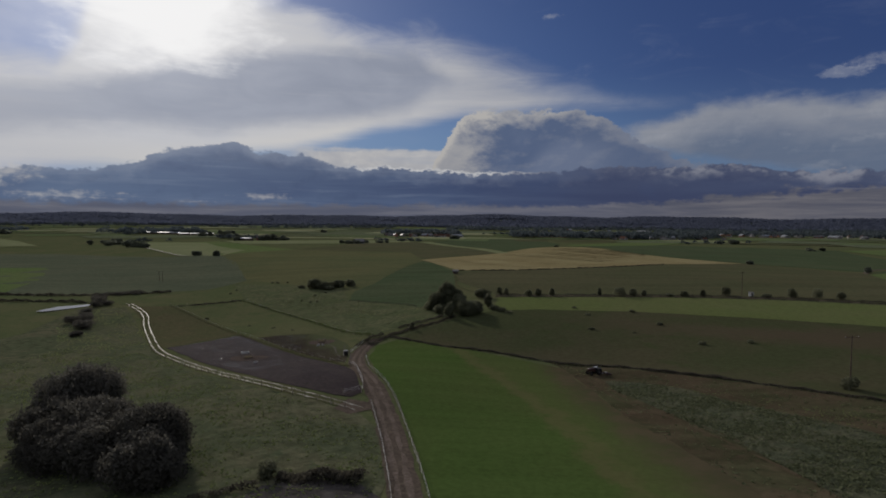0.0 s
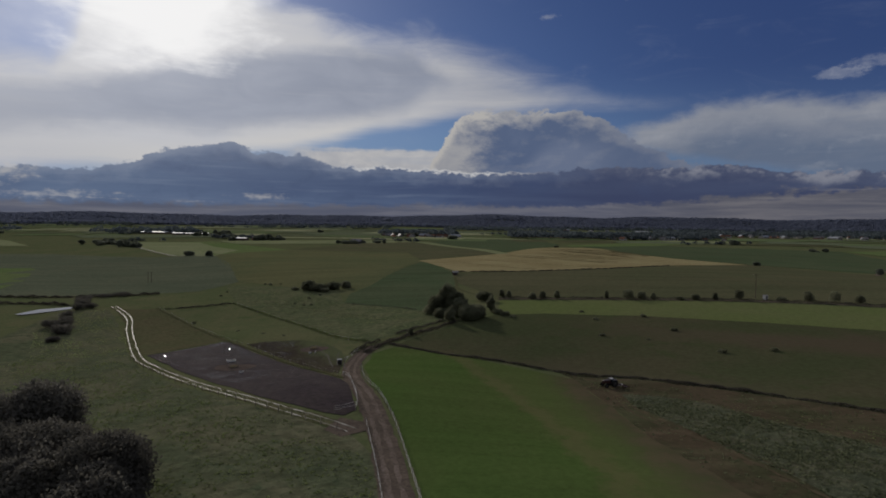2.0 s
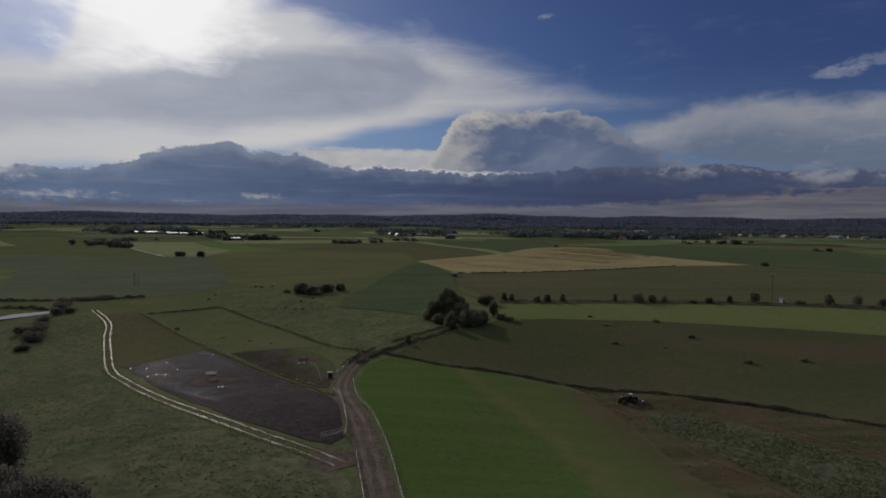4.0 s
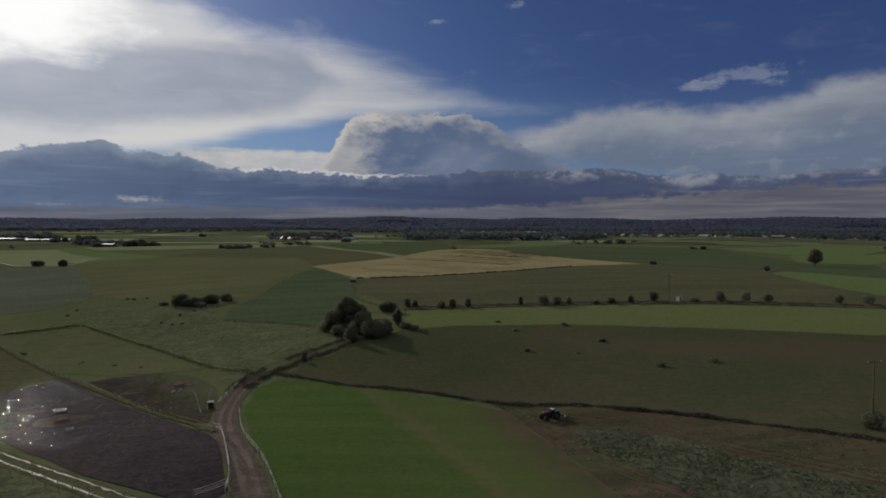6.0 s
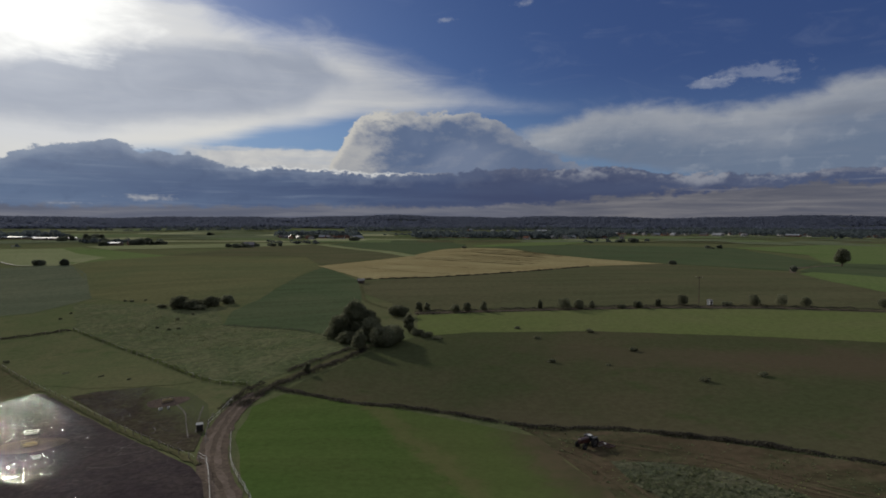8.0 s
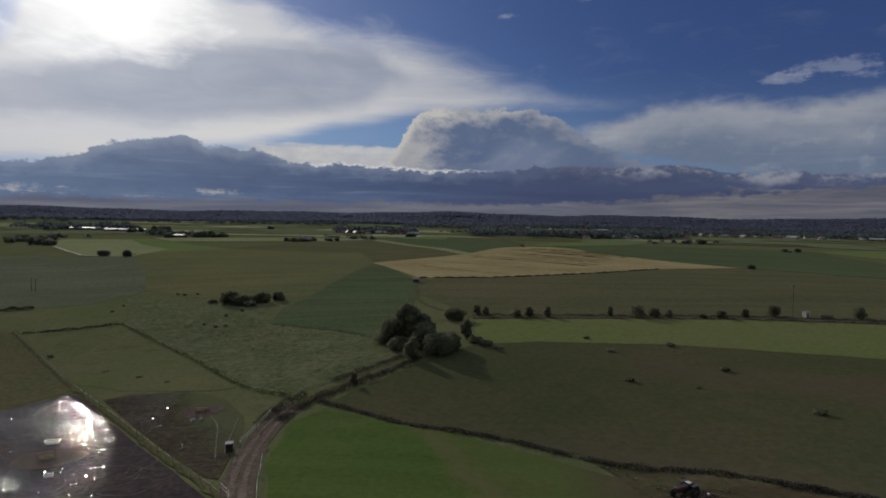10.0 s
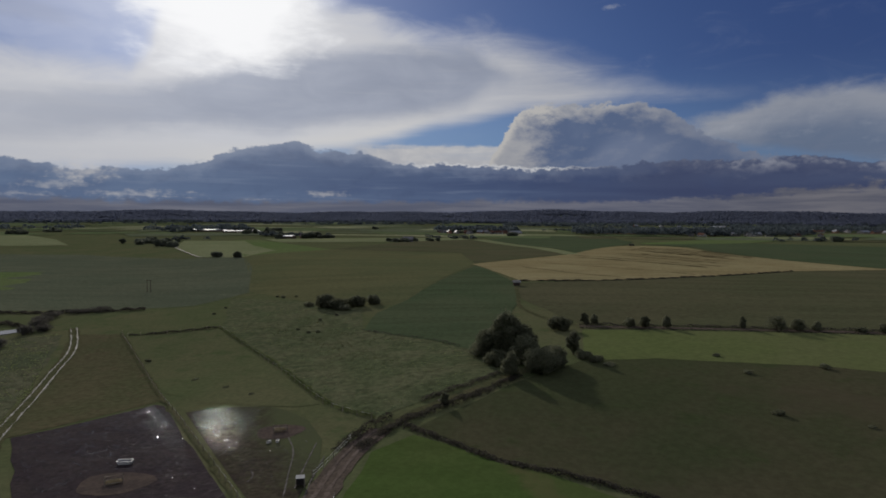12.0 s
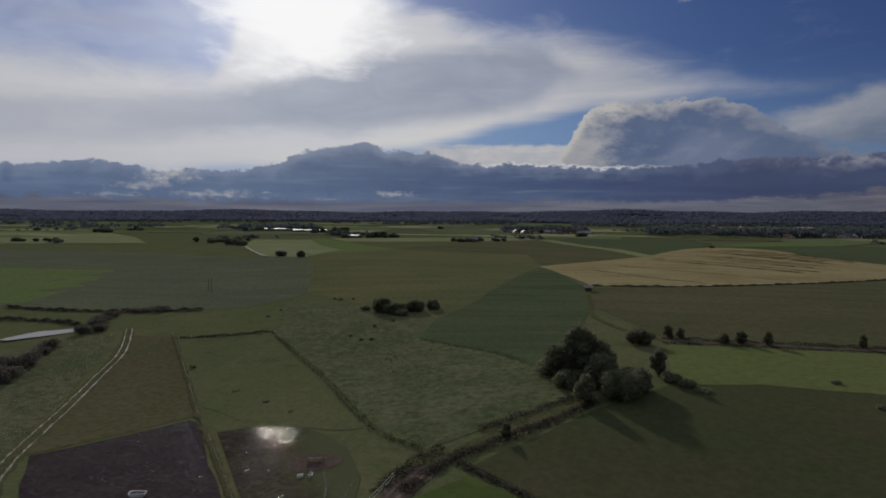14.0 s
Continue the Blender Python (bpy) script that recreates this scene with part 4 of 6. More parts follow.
WHEAT_POLY = [(-38.6, 436), (-8.8, 355.9), (32.1, 360.1), (83.8, 386.7), (129.6, 423), (194.7, 453), (160.1, 509), (131.3, 577), (112, 760), (84, 735), (23.3, 552)]
field(WHEAT_POLY, WHEAT, "ripe golden grain field with dark wheel lines", 0.06, rag=0.8, cell=9)
field([(-217.7, 507), (-189.9, 618), (-62.2, 566), (-36.7, 431), (-46.1, 355.5), (-51, 309.3), (-62.1, 293.2), (-95.1, 315.1), (-130.8, 342.7), (-157.7, 396.5)], OLIVE, "olive yellow ripening crop", 0.04)
field([(-243.4, 294.2), (-170.5, 302), (-138.3, 309.7), (-129.9, 340.8), (-176.3, 437), (-217.7, 505), (-262.4, 500), (-398.8, 563), (-552, 555), (-626, 411), (-439, 303.5)], HAZY_CROP, "broad haze lightened crop", 0.04)
field([(-393.7, 411), (-313.3, 428), (-266.6, 356.7), (-243.8, 301.7), (-325.6, 294.8), (-450, 333.9), (-553, 407)], BRIGHT, "bright green wedge of young crop", 0.08)
field([(-450, 800), (-371, 808), (-300, 690), (-232, 595), (-213, 496), (-253, 507), (-310, 575), (-358, 636)], PALE, "pale hay field", 0.06)
field([(-676, 624), (-522, 690), (-635, 800), (-860, 968), (-1013, 889)], PALE, "pale hay field", 0.05)
field([(-401, 785), (-373.8, 854), (-306.8, 773), (-189.9, 618), (-217.7, 508)], BRIGHT, "green field", 0.05)
field([(-306.9, 776), (-168.5, 842), (-97.4, 957), (-126.6, 1034), (-374.2, 869)], PALE, "pale field strip", 0.05)
field([(-97.4, 957), (-76.2, 963), (4.9, 684), (31.3, 552), (19.2, 549), (-9.7, 680)], PALE, "pale strip of hay", 0.07)
field([(-190.1, 621), (-168.5, 841), (-98.4, 954), (-11.8, 680), (17.2, 548), (-37.8, 440), (-62.3, 569)], DULL, "dull green field", 0.04)
field([(33.4, 556), (7, 684), (-74.2, 963), (13.2, 1288), (104.1, 1241), (128, 945), (101.6, 821)], DARK_CROP, "dark green field", 0.04)
field([(128.9, 838), (129.2, 898), (267, 1080), (416, 1208), (337.4, 1018), (272.3, 932)], BRIGHT, "light green strip", 0.05)
field([(133.3, 580), (143, 845), (272.3, 930), (465, 810), (342.1, 490), (242.1, 389.1), (196.9, 455), (161.1, 511)], DARK_CROP, "dark green field", 0.035)
field([(465, 810), (655, 893), (1161, 1247), (1303, 1154), (733, 804), (560, 667), (437, 634)], BRIGHT, "bright green field", 0.05)
field([(342.1, 490), (437, 632), (560, 667), (638, 625), (497, 561), (394.7, 474)], BRIGHT, "bright green field", 0.05)
field([(230, 366), (250, 381), (272, 330), (330, 240), (216, 258), (207, 265), (208, 288), (215, 324)], BRIGHT, "bright green wedge of young crop", 0.16)
field([(241.8, 382.4), (342.2, 488), (392.8, 472), (307.7, 361), (271.8, 329.8)], DARK_CROP, "dark green strip of crop beside a pale footpath", 0.05)
# the patchwork of the far plain
rng = np.random.default_rng(5)
far_kinds = [(FAR_PALE, "far pale field"), (FAR_GREEN, "far green field"), (FAR_PALE, "far pale field"), (FAR_DULL, "far dull green field"), (FAR_GREEN, "far green field"),
             (FAR_DULL, "far dull green field"), (DULL, "far olive field"), (DARK_CROP, "far dark green field"), (PALE, "far hay field")]
for ring, r in enumerate((1080, 1200, 1340, 1500, 1680, 1880, 2100, 2340, 2600)):
    a = -52.0
    while a < 52:
        w = 2.5 + 6 * rng.random()
        if rng.random() < 0.85:
            ra, rb = radians(a), radians(a + w * 0.96)
            r0, r1 = r * (0.97 + 0.06 * rng.random()), r * (1.06 + 0.06 * rng.random())
            sh = radians(rng.normal() * 2)
            # the paler, haze lightened tones come up mostly on the left
            k = int(rng.integers(0, 6)) if a < -6 else int(rng.integers(3, 9))
            m, lb = far_kinds[k]
            field([(r0 * math.sin(ra), r0 * math.cos(ra)), (r0 * math.sin(rb), r0 * math.cos(rb)),
                   (r1 * math.sin(rb + sh), r1 * math.cos(rb + sh)), (r1 * math.sin(ra + sh), r1 * math.cos(ra + sh))],
                  m, lb, 0.10 + 0.1 * rng.random(), rag=3.0, seed=ring * 100 + int(a), cell=60)
        a += w

arc_in = [(2880 * math.sin(radians(a)), 2880 * math.cos(radians(a))) for a in range(-60, 61, 6)]
arc_out = [(3980 * math.sin(radians(a)), 3980 * math.cos(radians(a))) for a in range(60, -61, -6)]
field(arc_in + arc_out, FOREST_FLOOR, "dark forest floor on the far hills", 0.3, rag=12, cell=150, category="forest floor")

# ---- roads and tracks ----
ROAD = [(0.5, 50), (-2.3, 58.3), (-4, 69.1), (-8.4, 89.3), (-13.3, 108.2), (-18.2, 123.9), (-23.5, 138.1), (-27.5, 156.8), (-27.9, 171.4), (-25.8, 180)]
ribbon("road", ROAD, 4.2, DIRT, "reddish brown trodden dirt road", "road", 0.08, wobble=0.06)
for side, seed in ((0.75, 21), (-0.8, 22)):
    ribbon("track_rut", ROAD, 0.75, WORN, "pale worn wheel track of the dirt road", "track", 0.12, side=side, wobble=0.35, seed=seed)
ribbon("road", [(-25.8, 179.1), (-23.5, 183.8), (-20.8, 188.4), (-13.6, 196.8), (-5.9, 207.6), (-0.5, 215.2)], 2.6, VERGE, "grassy farm path between hedges", "path", 0.09, wobble=0.1)
ribbon("road", [(-15.1, 103.4), (-17.4, 105.7), (-20.4, 106.5)], 6.5, DIRT, "dirt apron where the gravel track joins the road", "road", 0.075, wobble=0.15)
TRACK = [(-16.5, 104.1), (-21.5, 107.9), (-31.4, 115), (-44.5, 126.3), (-63.7, 144), (-77, 156.7), (-87.8, 168.4), (-105.8, 195.7), (-119, 216.6), (-131.1, 236.7), (-148.3, 257.8), (-155.7, 266.2)]
ribbon("track_verge", TRACK, 3.2, VERGE, "grassy middle and sides of the gravel track", "track", 0.07, wobble=0.12)
for side, seed in ((0.85, 3), (-0.85, 4)):
    ribbon("track_rut", TRACK, 0.26, RUT, "pale wet gravel wheel rut of the farm track", "track", 0.11, side=side, wobble=0.65, seed=seed, step=1.4)
LANE = [(11.4, 262.7), (52.3, 260.4), (94.4, 257.6), (135, 251.7), (182.7, 237.5), (295.5, 205.7), (385.8, 187.2)]
ribbon("road", LANE, 2.4, DIRT, "narrow lane along a row of small trees", "road", 0.10)
ribbon("road", [(232.8, 374.7), (267.4, 418), (327.2, 455)], 3.0, WORN, "pale farm track between far fields", "road", 0.12)
ribbon("road", [(-383, 672), (-320, 590), (-277, 536), (-253, 510), (-232, 512)], 1.2, SILT_SHEEN, "pale track along far fields", "road", 0.2)
ribbon("track_rut", [(-9.8, 340.8), (-7.9, 313.8), (-6.3, 293.2), (2.6, 273.8), (11.4, 263.2)], 1.6, VERGE, "pale footpath up to the hut", "path", 0.10)
# wheel marks along the fallow
for k, (pts, w) in enumerate((([(25.3, 146.9), (29.8, 136.6), (31.5, 125.3), (33.5, 117.9), (36.1, 111.5), (38, 106.9), (42, 92), (46, 76)], 0.7), ([(27.2, 146.6), (31.6, 136.9), (33.4, 125.6), (35.4, 118.3), (38, 112), (40, 107.3), (44, 92.5)], 0.5),
                             ([(35, 147.7), (41.8, 142.3), (48.1, 136.4), (51, 130.3), (54.7, 124.2), (59.1, 117.5), (68, 104)], 0.6), ([(35.4, 140.7), (48.5, 133.4), (52.4, 124.8), (56, 120.3), (58.2, 115.7), (66, 104)], 0.6), ([(36.4, 148.6), (43.2, 143.4), (49.7, 137.4), (52.6, 131.3), (56.4, 125), (60.7, 118.6), (70, 104.6)], 0.4))):
    ribbon("track_rut", pts, w * 0.8, BARE, "bare brown wheel mark in the fallow", "track", 0.12, seed=60 + k, wobble=0.45, step=1.5)
# wheel lines in the grain
rng = np.random.default_rng(17)
for k in range(13):
    u = k / 12 + 0.03 * rng.normal()
    a, b, c = np.array((18 + 48 * u, 512 + 180 * u)), np.array((64 + 56 * u, 474 + 136 * u)), np.array((98 + 56 * u, 424 + 112 * u))
    lo, hi = 0.45 * rng.random(), 1 - 0.25 * rng.random()
    pts = [a * (1 - s) ** 2 + 2 * b * s * (1 - s) + c * s * s for s in np.linspace(lo, hi, 5)]
    ribbon("track_rut", pts, 1.3 + 0.9 * rng.random(), LINE, "dark trampled wheel line in the grain", "track", 0.32, seed=k, step=5, wobble=0.5)
for k, pts in enumerate(([(4, 452), (54.6, 411), (74, 389)], [(-10, 420), (18.7, 387), (38, 371)])):
    ribbon("track_rut", pts, 1.2, LINE, "faint trampled wheel line in the grain", "track", 0.14, seed=40 + k, step=5, wobble=0.5)

# ---- mud paddocks ----
MUD_A = [(-88.0, 172.5), (-81.5, 182.5), (-75.2, 193), (-73, 192.2), (-62, 180), (-47, 163.4), (-32.2, 145.8), (-26.4, 138.6), (-21.4, 126.5), (-17.9, 114.5), (-19.4, 111), (-23.2, 112.4), (-33.2, 119.4), (-43.2, 128.2), (-56.5, 141.4), (-67.6, 152), (-79, 163.4)]
field(MUD_A, MUD, "churned dark wet mud paddock with puddles", 0.09, rag=0.5, category="mud", cell=3)
MUD_B = [(-66, 188.4), (-62, 191.2), (-57, 191.8), (-51, 192.2), (-46, 189.5), (-40.5, 185), (-34.5, 176), (-31.4, 166), (-30.2, 157), (-28.4, 146.4), (-31, 147.8), (-45.4, 165), (-60, 181.6)]
field(MUD_B, MUD_GRASS, "churned brown mud paddock, grassy at its edges", 0.09, rag=2.2, category="mud", cell=2)


def puddles(poly, n, seed, label, size=0.060, calm=0.030, dry=()):
    """Wet hoof prints and films of water in wheel arcs, as one mass: most lie nearly level, some lean; dry: ovals left out."""
    rng = np.random.default_rng(seed)
    c = scatter(poly, n, seed, 2.6)
    m = n // 90
    hub, rad, start = scatter(poly, m, seed + 50, 4.0), 1.0 + 4.5 * rng.random(m), rng.random(m) * 6.283
    pick = rng.integers(0, m, n // 2)
    turn = start[pick] + rng.random(n // 2) * 1.5
    c[: n // 2] = hub[pick] + np.c_[np.cos(turn), np.sin(turn)] * (rad[pick] + 0.10 * rng.normal(size=n // 2))[:, None]
    keep = inside(poly, c[:, 0], c[:, 1])
    for x, y, rx, ry in dry:
        keep &= np.hypot((c[:, 0] - x) / rx, (c[:, 1] - y) / ry) > 1 + 0.15 * np.sin(c[:, 0])
    c = c[keep]
    n = len(c)
    z = H(c[:, 0], c[:, 1]) + 0.15
    r = size * (0.4 + 0.9 * rng.random(n) ** 2)
    a0 = rng.random(n) * 6.283
    ex = 0.3 + 0.6 * rng.random(n)
    lean = calm * rng.choice([0.3, 1.0, 3.0], n, p=[0.04, 0.28, 0.68])
    sx, sy = lean * rng.normal(size=n), lean * rng.normal(size=n)
    v = []
    for k in range(5):
        a = 2 * math.pi * k / 5
        rr = r * (0.6 + 0.8 * rng.random(n))
        px, py = rr * math.cos(a), rr * math.sin(a) * ex
        qx, qy = px * np.cos(a0) - py * np.sin(a0), px * np.sin(a0) + py * np.cos(a0)
        v.append(np.c_[c[:, 0] + qx, c[:, 1] + qy, z + sx * qx + sy * qy])
    v = np.stack(v, 1).reshape(-1, 3)
    ob = new("puddles", mesh_from("puddles", v, np.arange(n * 5).reshape(-1, 5), WATER))
    return tagged(ob, label, "puddle", kind="stuff")


RINGS = ((-43.2, 179.3, 4.6, 4.2), (-57.2, 157.6, 7.0, 4.6))
puddles([(-86, 172), (-80, 184), (-75.8, 193), (-61, 178.5), (-48, 162), (-52, 157), (-64, 152), (-77, 163)], 13000, 3, "glinting wet hoof prints in the churned mud", dry=RINGS)
puddles([(-75.5, 192.5), (-61.5, 179), (-55, 172), (-57, 170), (-66, 178), (-76, 188)], 4500, 8, "shallow water standing along the fence bank", 0.062)
puddles([(-46, 154), (-44, 146), (-47.5, 137), (-58, 145), (-66, 151), (-58, 153)], 4600, 5, "glinting wet hoof prints in the churned mud", dry=RINGS)
puddles([(-50, 164), (-32, 144.5), (-26, 137), (-20, 118), (-27, 116), (-45, 132), (-60, 147)], 3000, 4, "small puddles in the churned mud", 0.05, dry=RINGS)
puddles([(-64.5, 187.5), (-60, 191.5), (-52, 192), (-50, 183), (-48.5, 176), (-46.5, 169), (-49, 169.5)], 4200, 6, "glinting wet hoof prints in the churned mud", 0.060, dry=RINGS)
puddles([(-46, 172), (-38, 182), (-34, 170), (-31.5, 156), (-38, 158), (-43, 164)], 1200, 7, "small puddles in the trodden grass", 0.05, dry=RINGS)
# curved wheel ruts, their wet sheen painted as pale ribbons
rng = np.random.default_rng(12)
for k in range(60):
    u = rng.random()
    cx, cy, r0, a0 = -70 + 34 * u + 3 * rng.normal(), 178 - 34 * u + 5 * rng.normal(), 1.5 + 5 * rng.random(), 3.6 + rng.random() * 2.6
    arc = [(cx + r0 * math.cos(a0 + t), cy + r0 * math.sin(a0 + t)) for t in (0, 0.3, 0.6, 0.9)]
    ribbon("track_rut", arc, 0.06 + 0.06 * rng.random(), SILT_SHEEN, "wheel rut in the mud, wet sheen painted pale", "rut", 0.125, seed=k, step=0.6, wobble=0.5)
for pts in ([(-41.2, 177.9), (-37.4, 171.3), (-34.5, 162.7), (-31.6, 154.3)], [(-34.9, 174.5), (-33.6, 167.2), (-31.5, 157.7)], [(-31.7, 169.3), (-30.2, 159.8), (-27.9, 150.6)]):
    ribbon("track_rut", pts, 0.16, SILT_SHEEN, "wet wheel rut in the mud, its sheen painted pale", "rut", 0.125, step=1.0, wobble=0.35)
# the grassy bank along the dividing fence
ribbon("verge", [(-131, 257), (-99.5, 222.7), (-78, 198.5), (-61.5, 181), (-46.5, 164.5), (-31.5, 146.8), (-25.6, 139.4)], 1.1, VERGE, "dry grassy bank under the dividing fence", "verge", 0.14, wobble=0.35, crown=0.12)
# trodden rings round the feeders
for x, y, r in ((-43.2, 179.3, 4.0), (-57.2, 157.6, 5.0)):
    ring = [(x + r * (1 + 0.12 * math.sin(3 * u)) * math.cos(u), y + r * 0.9 * (1 + 0.1 * math.cos(2 * u)) * math.sin(u)) for u in np.arange(0, 6.2, 0.4)]
    field(ring, EARTH, "trampled red brown earth round a hay feeder", 0.13, rag=0.4, category="earth", cell=1.5)
field([(-23.8, 65.2), (-21.8, 71.6), (-16.2, 74.2), (-9.9, 72.7), (-6.7, 68.7), (-6.7, 58.2), (-23.1, 54)], GRAVEL, "grey rubble yard by the road", 0.06, category="yard", cell=3)
# pond
pond = field([(-181, 241.5), (-177.5, 241), (-173, 249.5), (-169.3, 258.5), (-172.6, 264.6), (-177, 259), (-181, 255)], WATER, "still silver pond beyond the shrubs", 0.5, category="water", name="water")
for v in pond.data.vertices:
    v.co.z = hz(-177.9, 256.8) + 0.35

# ---- fences ----
fence([(0.1, 58.4), (-1.4, 69.4), (-5.9, 89.6), (-10.8, 109.3), (-15.5, 124.1), (-20.9, 137.6), (-24.8, 153.8)], 3.2, "wooden posts with white tape along the green crop", seed=2)
fence([(-3.9, 58.3), (-5.7, 69), (-9.1, 84.5), (-11.8, 95.3), (-14.8, 106.6)], 3.2, "wooden posts with white tape along the meadow", seed=3)
fence([(-26.6, 142.3), (-24.7, 139.5), (-20.7, 126.3), (-18.4, 117.5), (-18, 113.7)], 3.0, "wooden posts with bright white tape by the mud", tape_size=0.035, seed=4)
fence([(-18.3, 115.3), (-21.3, 112.6)], 2.4, "short white taped gate fence at the mud", tapes=(0.5, 0.8, 1.1), seed=5)
fence([(-19.1, 104.5), (-32.1, 113.5), (-45.2, 124.4), (-64.4, 141.7), (-78, 154.6), (-88.9, 166.6)], 3.6, "weathered posts and wire along the gravel track", tapes=(1.0,), tape_size=0.012, material=IRON, seed=6)
fence([(-131, 257), (-99.5, 222.7), (-78, 198.5), (-61.5, 181), (-46.5, 164.5), (-31.5, 146.8), (-25.6, 139.4)], 3.6, "weathered posts with pale tape dividing the paddocks", tapes=(1.0,), tape_size=0.010, seed=7)
fence([(-126.2, 253.5), (-113.8, 257.5), (-101.1, 263.8)], 3.6, "old posts and wire across the end of the paddock", tapes=(1.0,), tape_size=0.012, material=IRON, seed=8)
fence([(-100.6, 263.4), (-64.2, 222.3), (-40.7, 193.3), (-28.9, 184.8)], 3.6, "weathered posts with pale tape along the tufted meadow", tapes=(1.0,), tape_size=0.010, seed=9)
fence([(-30.4, 161.2), (-30, 168.3), (-29.6, 175.7)], 3.0, "short run of posts with tape by the shelter", seed=10)

# ---- hedges and ditches ----
hedge([(-27.3, 172.3), (-24.9, 179.4), (-22.1, 184.2), (-18.9, 187.7), (-11.9, 196), (-4.4, 206.5)], 1.0, 1.9, 3, "dark overgrown hedge along the farm path", 70, gaps=0.4)
hedge([(-30.9, 171.8), (-28.4, 180.2), (-25.8, 185.6)], 1.1, 1.8, 5, "low dark hedge beside the farm path", 50, gaps=0.5)
hedge([(-21.6, 192.9), (-14.9, 200.4), (-8.3, 209)], 0.9, 1.5, 6, "thin dark hedge above the farm path", 45, gaps=0.6)
hedge([(-22, 181.3), (-12.9, 174.4), (-5.5, 169.2), (10, 164), (26, 155.8), (39.8, 152.8), (52.5, 144.7), (65.6, 132.3), (80.1, 118), (96.8, 103.4), (118.7, 86.8)], 0.62, 1.2, 7, "long low dark hedge dividing crop and pasture", 60, gaps=0.5)
hedge([(45.4, 149.3), (53.1, 144.4), (60.4, 138.2)], 0.85, 1.4, 8, "taller thicket in the long hedge", 70)
hedge([(-101.5, 264.4), (-81.3, 242.7), (-64, 223.4), (-40.6, 194.3), (-28.7, 185.5)], 0.7, 1.0, 9, "thin weedy hedge under the fence", 30, leaf=0.16, foliage=LEAF_MID, gaps=0.9)
hedge([(-126.1, 254.5), (-113.3, 258.4), (-101.5, 264.6)], 0.9, 1.0, 10, "low dark hedge across the end of the paddock", 40, leaf=0.18, gaps=0.6)
hedge([(-52.5, 259.2), (-40.6, 251.8), (-29.5, 245.8), (-20.4, 235.9)], 0.8, 1.2, 11, "sparse weeds along the edge of the crop", 14, gaps=1.2)
hedge([(11.4, 264.7), (52.3, 262.5), (94.3, 259.9), (134.9, 254), (182.4, 240.3), (283.8, 210.7)], 0.9, 1.4, 12, "dark verge hedge along the lane", 34, gaps=0.7)
hedge([(11.3, 259.8), (52.4, 258), (94.5, 255.4), (135.2, 249.5), (182.9, 235.1), (285.1, 204.7)], 0.5, 1.0, 13, "low weeds along the lane", 22, gaps=0.9)
hedge([(-239.6, 292.3), (-205.3, 292), (-177.6, 296.8), (-154.6, 302.1)], 1.5, 2.4, 14, "dark hedge at the edge of the broad crop", 34, leaf=0.3, gaps=0.7)
hedge([(-8.4, 355.5), (32.1, 359.2), (83.8, 385.7), (129.6, 422)], 0.8, 1.2, 15, "dark grass edge below the grain", 18, leaf=0.3, gaps=0.7)
hedge([(-260.7, 273), (-218.6, 270.9), (-194.5, 271.7), (-176.4, 267.7)], 1.6, 2.2, 16, "dark hedge behind the pond", 30, leaf=0.3, gaps=0.6)

# ---- big trees beside the start ----
tree(-60.5, 95, 10.3, 7.6, 21, "large dark broadleaf tree in the meadow", 30000, 0.24, LEAF_HEDGE, lobes=16, skirt=0.04)
tree(-39.5, 78, 8.2, 5.8, 22, "dark broadleaf tree beside a taller one", 24000, 0.21, LEAF_HEDGE, lobes=14, skirt=0.03)
tree(-50, 83, 8.0, 6.4, 23, "dark bushy tree in the meadow", 20000, 0.22, LEAF_HEDGE, lobes=13, skirt=0.04)
tree(-57.8, 84.5, 7.4, 5.4, 25, "dark broadleaf tree in the meadow", 18000, 0.22, LEAF_HEDGE, lobes=12, skirt=0.04)
# low tree added to fill the dark ground shadow before the taller one
tree(-36.2, 71.5, 6.8, 5.2, 27, "dark bushy tree added over the shadow of a taller one", 15000, 0.21, LEAF_HEDGE, lobes=12, skirt=0.03)
tree(-52.5, 77.5, 6.2, 5.0, 28, "dark bushy tree in the meadow", 14000, 0.21, LEAF_HEDGE, lobes=12, skirt=0.03)
tree(-45.5, 75.5, 6.8, 5.4, 26, "dark broadleaf tree in the meadow", 16000, 0.21, LEAF_HEDGE, lobes=12, skirt=0.04)
tree(-86, 103, 5.0, 3.8, 24, "dark bushy tree in the meadow", 7000, 0.22, LEAF_HEDGE, lobes=10, skirt=0.04)

# ---- the clump at the end of the path ----
CLUMP = "trees at the path's end"
tree(-7.6, 222.2, 11.6, 3.9, 31, "tall dark broadleaf tree in the clump", 20000, 0.20, lobes=13, skirt=0.04, group=CLUMP)
tree(-11.4, 222.6, 7.0, 3.7, 44, "dark tree leaning against a taller one", 10000, 0.20, lobes=11, skirt=0.03, group=CLUMP)
tree(-4.0, 221.0, 8.6, 3.6, 48, "dark broadleaf tree in the clump", 10000, 0.20, lobes=11, skirt=0.03, group=CLUMP)
tree(-6.0, 206.6, 5.4, 1.9, 32, "slim dark tree beside the path", 7000, 0.15, lobes=9, skirt=0.03, group=CLUMP)
tree(0.2, 209.8, 5.4, 3.9, 33, "round dark broadleaf tree over the path", 26000, 0.15, lobes=14, skirt=0.03, group=CLUMP)
tree(-3.4, 216.0, 7.0, 3.2, 34, "dark tree in the clump", 10000, 0.20, lobes=10, skirt=0.04, group=CLUMP)
tree(2.4, 215.6, 4.6, 3.2, 41, "dark tree in the clump", 9000, 0.20, lobes=10, skirt=0.04, group=CLUMP)
